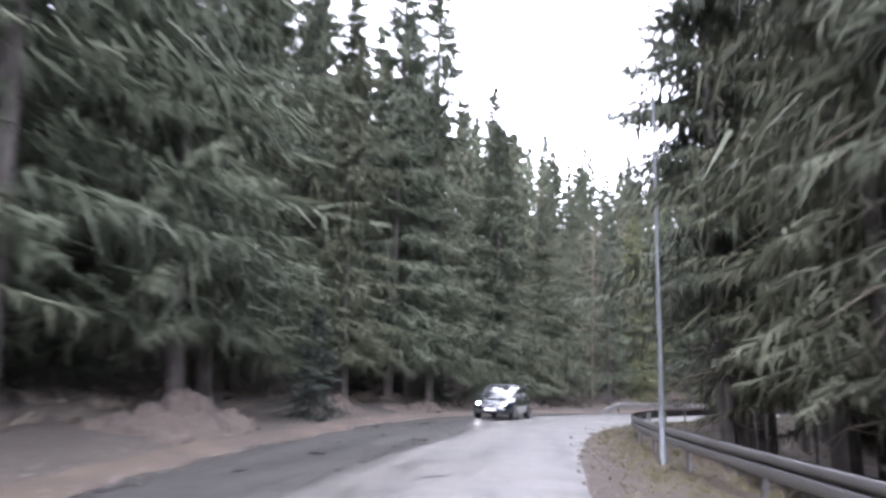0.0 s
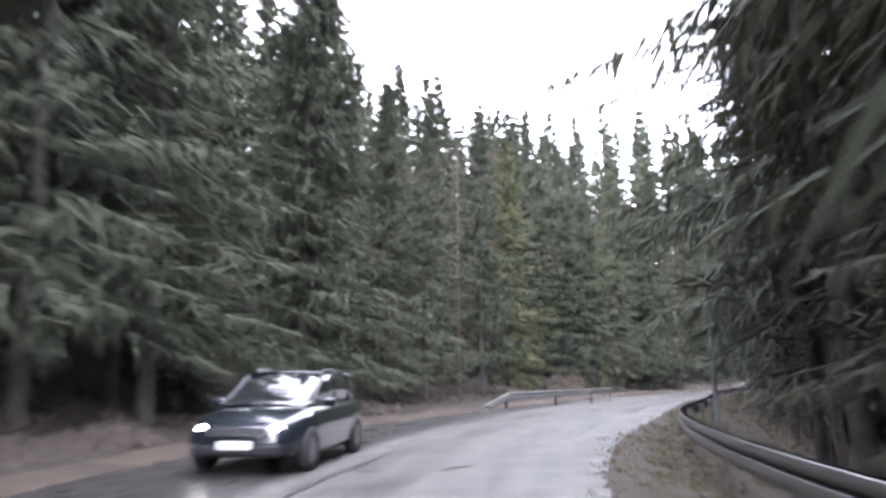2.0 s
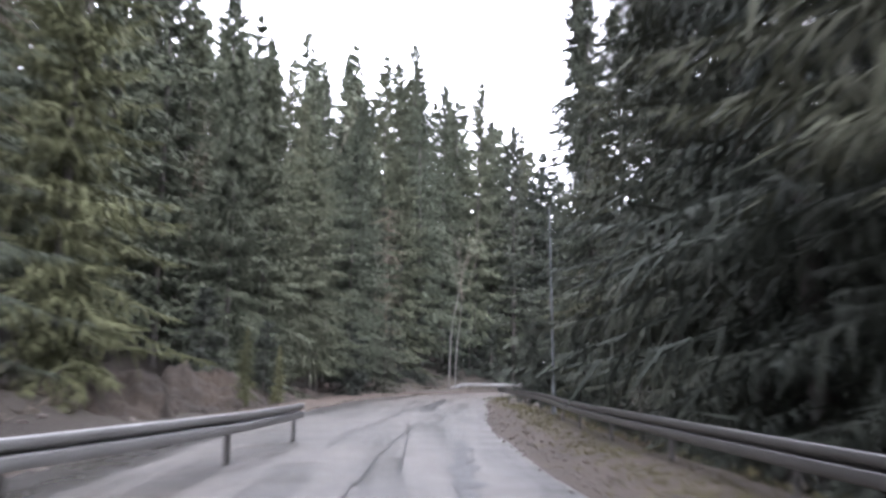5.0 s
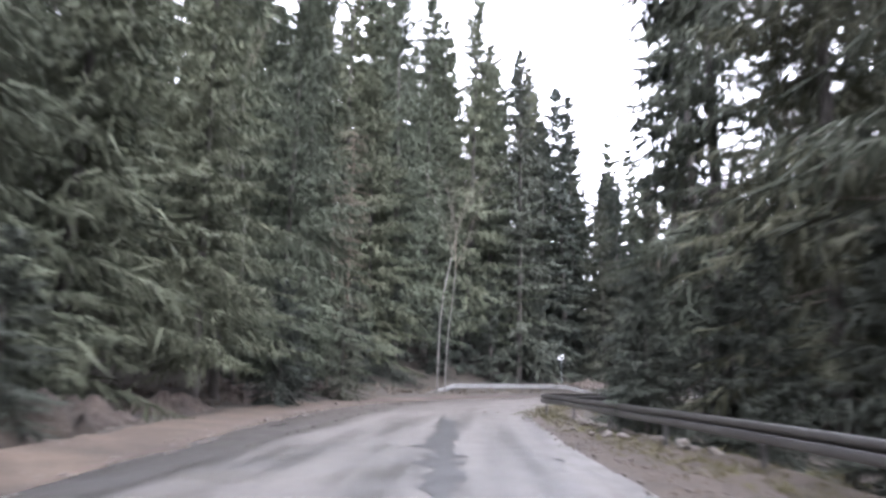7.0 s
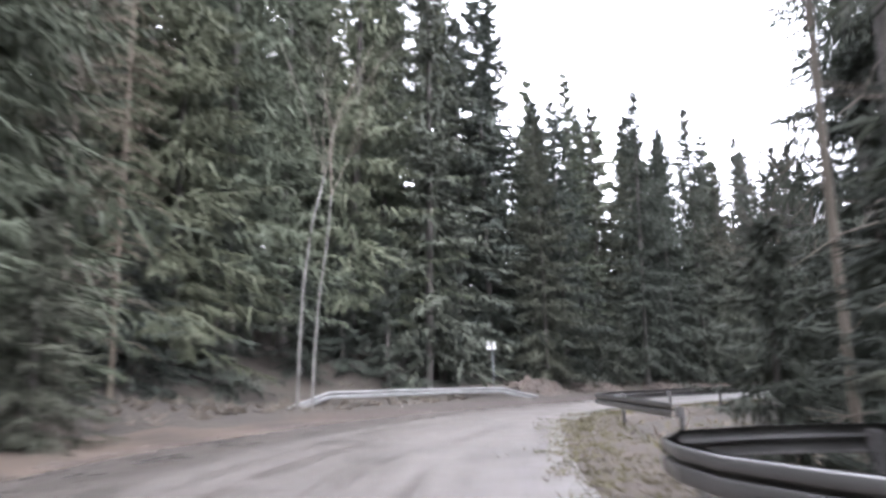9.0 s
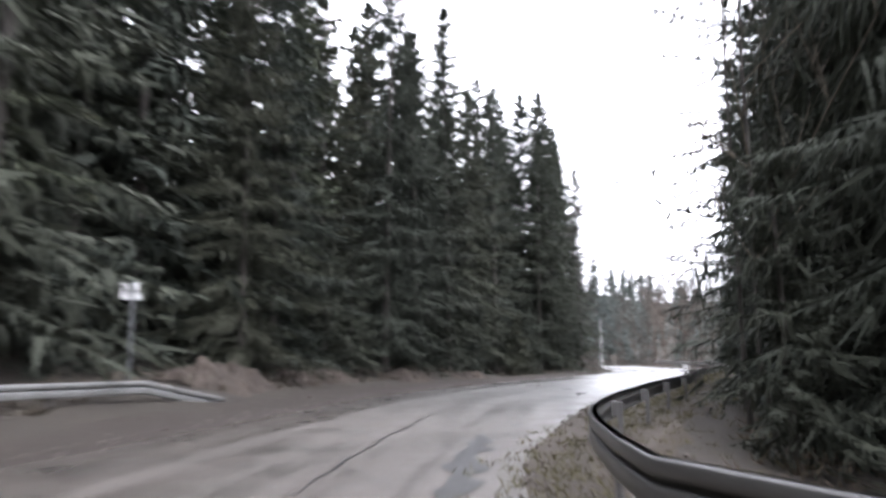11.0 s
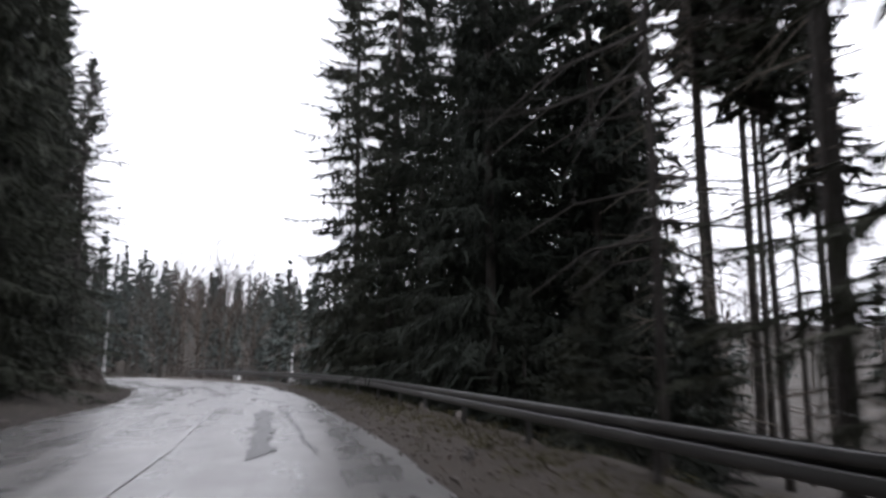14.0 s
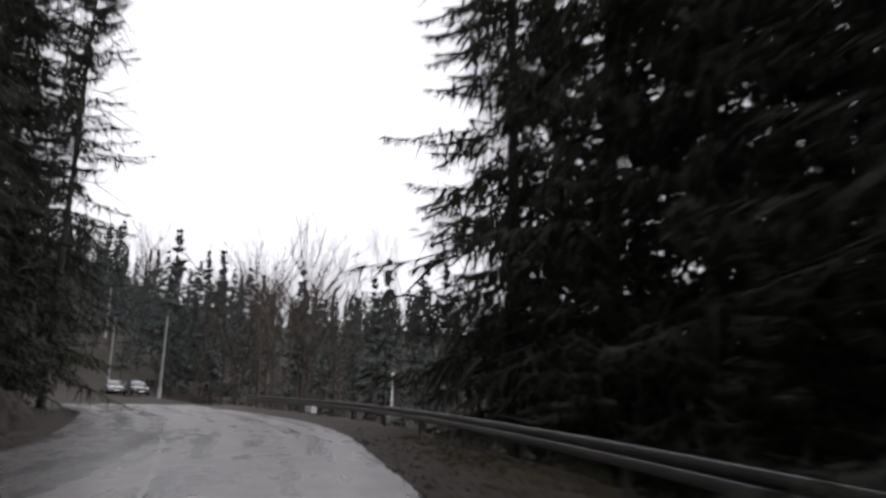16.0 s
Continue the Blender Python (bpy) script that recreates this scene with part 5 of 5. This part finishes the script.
def fallen_branch(s0, o0, s1, o1, r, label, seed):
    """A crooked dead branch lying on the verge, with a few side twigs."""
    g = np.random.default_rng(seed)
    t = np.linspace(0, 1, 9)
    s, o = s0 + (s1 - s0) * t, o0 + (o1 - o0) * t + 0.10 * np.sin(t * 3.1) + g.normal(0, 0.02, 9)
    x, y = at(s, o)
    z = np.maximum(height(x, y), 0.0) + 0.05 + r
    p = np.stack([x - x[0], y - y[0], z - z[0]], -1)
    rad = r * (1 - 0.6 * t)
    k = np.array([2, 3, 5, 6])
    tips = p[k] + np.c_[g.normal(0, 0.35, (4, 2)), np.full(4, 0.03)]
    v, q = tubes(np.vstack([p[:-1], p[k]]), np.vstack([p[1:], tips]), np.r_[rad[:-1], rad[k] * 0.5], np.r_[rad[1:], rad[k] * 0.2], 6)
    ob = new("fallen_branch", mesh_of("fallen_branch", v, q, M_BARK, True))
    ob.matrix_basis = pose(float(x[0]), float(y[0]), float(z[0]))
    return tagged(ob, label, "branch", "fallen branches on the verges")


WET_BRANCH = "crooked wet brown branch lying on the verge"
for k, (s0, o0, s1, o1, r) in enumerate(((51.2, 2.75, 56.5, 3.15, 0.03), (136.2, 0.95, 136.7, 0.9, 0.035), (145.5, -9.6, 146.6, -8.6, 0.05), (88.5, -8.6, 90.0, -9.4, 0.04), (152.2, 2.3, 153.4, 2.6, 0.025), (127.5, 1.7, 128.3, 2.0, 0.025), (24.5, 1.9, 26.0, 2.1, 0.02), (79.5, -7.8, 80.4, -8.6, 0.05))):
    fallen_branch(s0, o0, s1, o1, r, WET_BRANCH if k != 1 else "short broken stick lying on the wet road", k)

young = KINDS["skirt"][0]
for x, y, sc in ((24.4, 68.6, 0.16), (20.8, 66.5, 0.2), (-8.8, 14.0, 0.16), (-5.2, 34.6, 0.2), (36.0, 80.6, 0.22), (41.5, 84.8, 0.2), (83.0, 95.0, 0.2), (90.5, 93.4, 0.25), (37.6, 64.6, 0.18), (43.2, 69.0, 0.22), (46.8, 70.4, 0.3)):
    sapling = copy_thing(young, Matrix.Identity(4))
    sapling.name = "young_spruce"
    sapling.matrix_basis = pose(x, y, ground_z(x, y), 0, 0, rnd.uniform(0, 360)) @ Matrix.Scale(sc * 3.6, 4)
    tagged(sapling, "small bushy young spruce at the forest edge", "tree", "young spruces")

for x, y, sc in ((21.4, 63.4, 0.15), (23.4, 64.8, 0.12)):
    shrub = copy_thing(KINDS["pale"][0], Matrix.Identity(4))
    shrub.name = "young_spruce"
    shrub.matrix_basis = pose(x, y, ground_z(x, y) + 0.2, 0, 0, rnd.uniform(0, 360)) @ Matrix.Scale(sc, 4)
    tagged(shrub, "small yellow-green young spruce on the soil bank", "tree", "young spruces")

# ---------------------------------------------------------------- seams, cracks and patches in the asphalt


def seam(name, knots, width, mat, label, wob=0.05):
    """A thin strip lying on the road through places given as along, across."""
    ks = np.array(knots, float)
    t = np.linspace(0, 1, max(int(np.abs(np.diff(ks[:, 0])).sum() / 0.25), 14))
    tk = np.linspace(0, 1, len(ks))
    s, o = np.interp(t, tk, ks[:, 0]), np.interp(t, tk, ks[:, 1])
    o = o + wob * wave(s, s * 0.7, 0.35, width * 90) + wob * wave(s, s, 1.3, 4)
    w = width * (0.55 + 0.45 * wave(s, s, 0.4, 7)) * np.minimum(1, 8 * np.minimum(t + 0.03, 1.03 - t))
    xa, ya = at(s, o - w)
    xb, yb = at(s, o + w)
    u = lambda v: (v - LEFT(s)) / (RIGHT(s) - LEFT(s))
    z = lambda v, x, y: 0.017 + 0.02 * (1 - (2 * u(v) - 1) ** 2) + 0.012 * wave(x, y, 1.3)
    n = len(s)
    p = np.r_[np.stack([xa, ya, z(o, xa, ya)], -1), np.stack([xb, yb, z(o, xb, yb)], -1)]
    k = np.arange(n - 1)
    return part(name, mesh_of(name, p, np.stack([k, k + n, k + n + 1, k + 1], -1), mat), None, road, label)


M_PATCH = rough_mat("dark_asphalt_patch", (0.022, 0.021, 0.020), (0.036, 0.034, 0.032), 1.2, 0.4, 40, 0.5, 0.015)
for knots, w in (
    (((153.4, 0.36), (155, 0.22), (157, 0.2), (160, 0.1), (162.8, 0.05), (165.2, -0.2)), 0.045), (((165.2, -0.2), (165.7, 0.05), (166.6, 0.42)), 0.05), (((152.5, 1.0), (157.7, 0.95), (163, 0.7), (166.5, 0.47)), 0.02),
    (((60, 0.2), (66, 0.3), (72, 0.1)), 0.03), (((83.5, 1.3), (83.3, 1.5), (82.8, 1.72)), 0.06), (((81.3, 1.4), (81.5, 1.7), (81.1, 2.0)), 0.06), (((74.1, 1.5), (73.8, 1.8), (73.6, 2.1)), 0.06), (((73.5, 0.85), (73.0, 1.02)), 0.09),
    (((78.4, -0.8), (78.3, -0.55), (78.3, -0.3)), 0.05), (((50.9, -0.97), (60, -0.3), (74.5, 0.5)), 0.035), (((49.9, 0.1), (50, 0.8)), 0.04), (((18.4, -2.16), (22.5, -2.6), (27, -2.4), (34, -2.4)), 0.05),
    (((29.9, -2.5), (30, -2.3)), 0.1), (((31.4, -1.0), (32, -0.7)), 0.1), (((118, -1.4), (128, -1.8), (138, -1.6)), 0.03), (((10.5, -1.4), (11.1, -0.9)), 0.07), (((12.6, -1.6), (13.2, -1.1)), 0.06), (((121, -0.25), (121.05, -0.1)), 0.06),
):
    seam("crack", knots, w, M_TAR, "dark open crack")
for knots, w in ((((78.5, -0.15), (83.8, -0.38), (89.9, -0.42), (94, -0.75)), 0.46), (((66, 1.45), (58, 1.0), (51, 0.65)), 0.26), (((24, -3.9), (34, -4.4), (44, -4.3)), 0.4), (((118, 0.1), (123.6, -0.1)), 0.3), (((153, -0.55), (158, -0.5), (164, -0.55)), 0.32)):
    seam("patch", knots, w, M_PATCH, "darker mended patch", 0.10)
seam("line", ((139, -1.5), (143, -1.55), (151, -1.84), (162, -1.95), (168, -2.0), (174, -2.35), (179, -3.0), (186, -3.85)), 0.085, M_LINE, "worn pale centre line", 0.01)
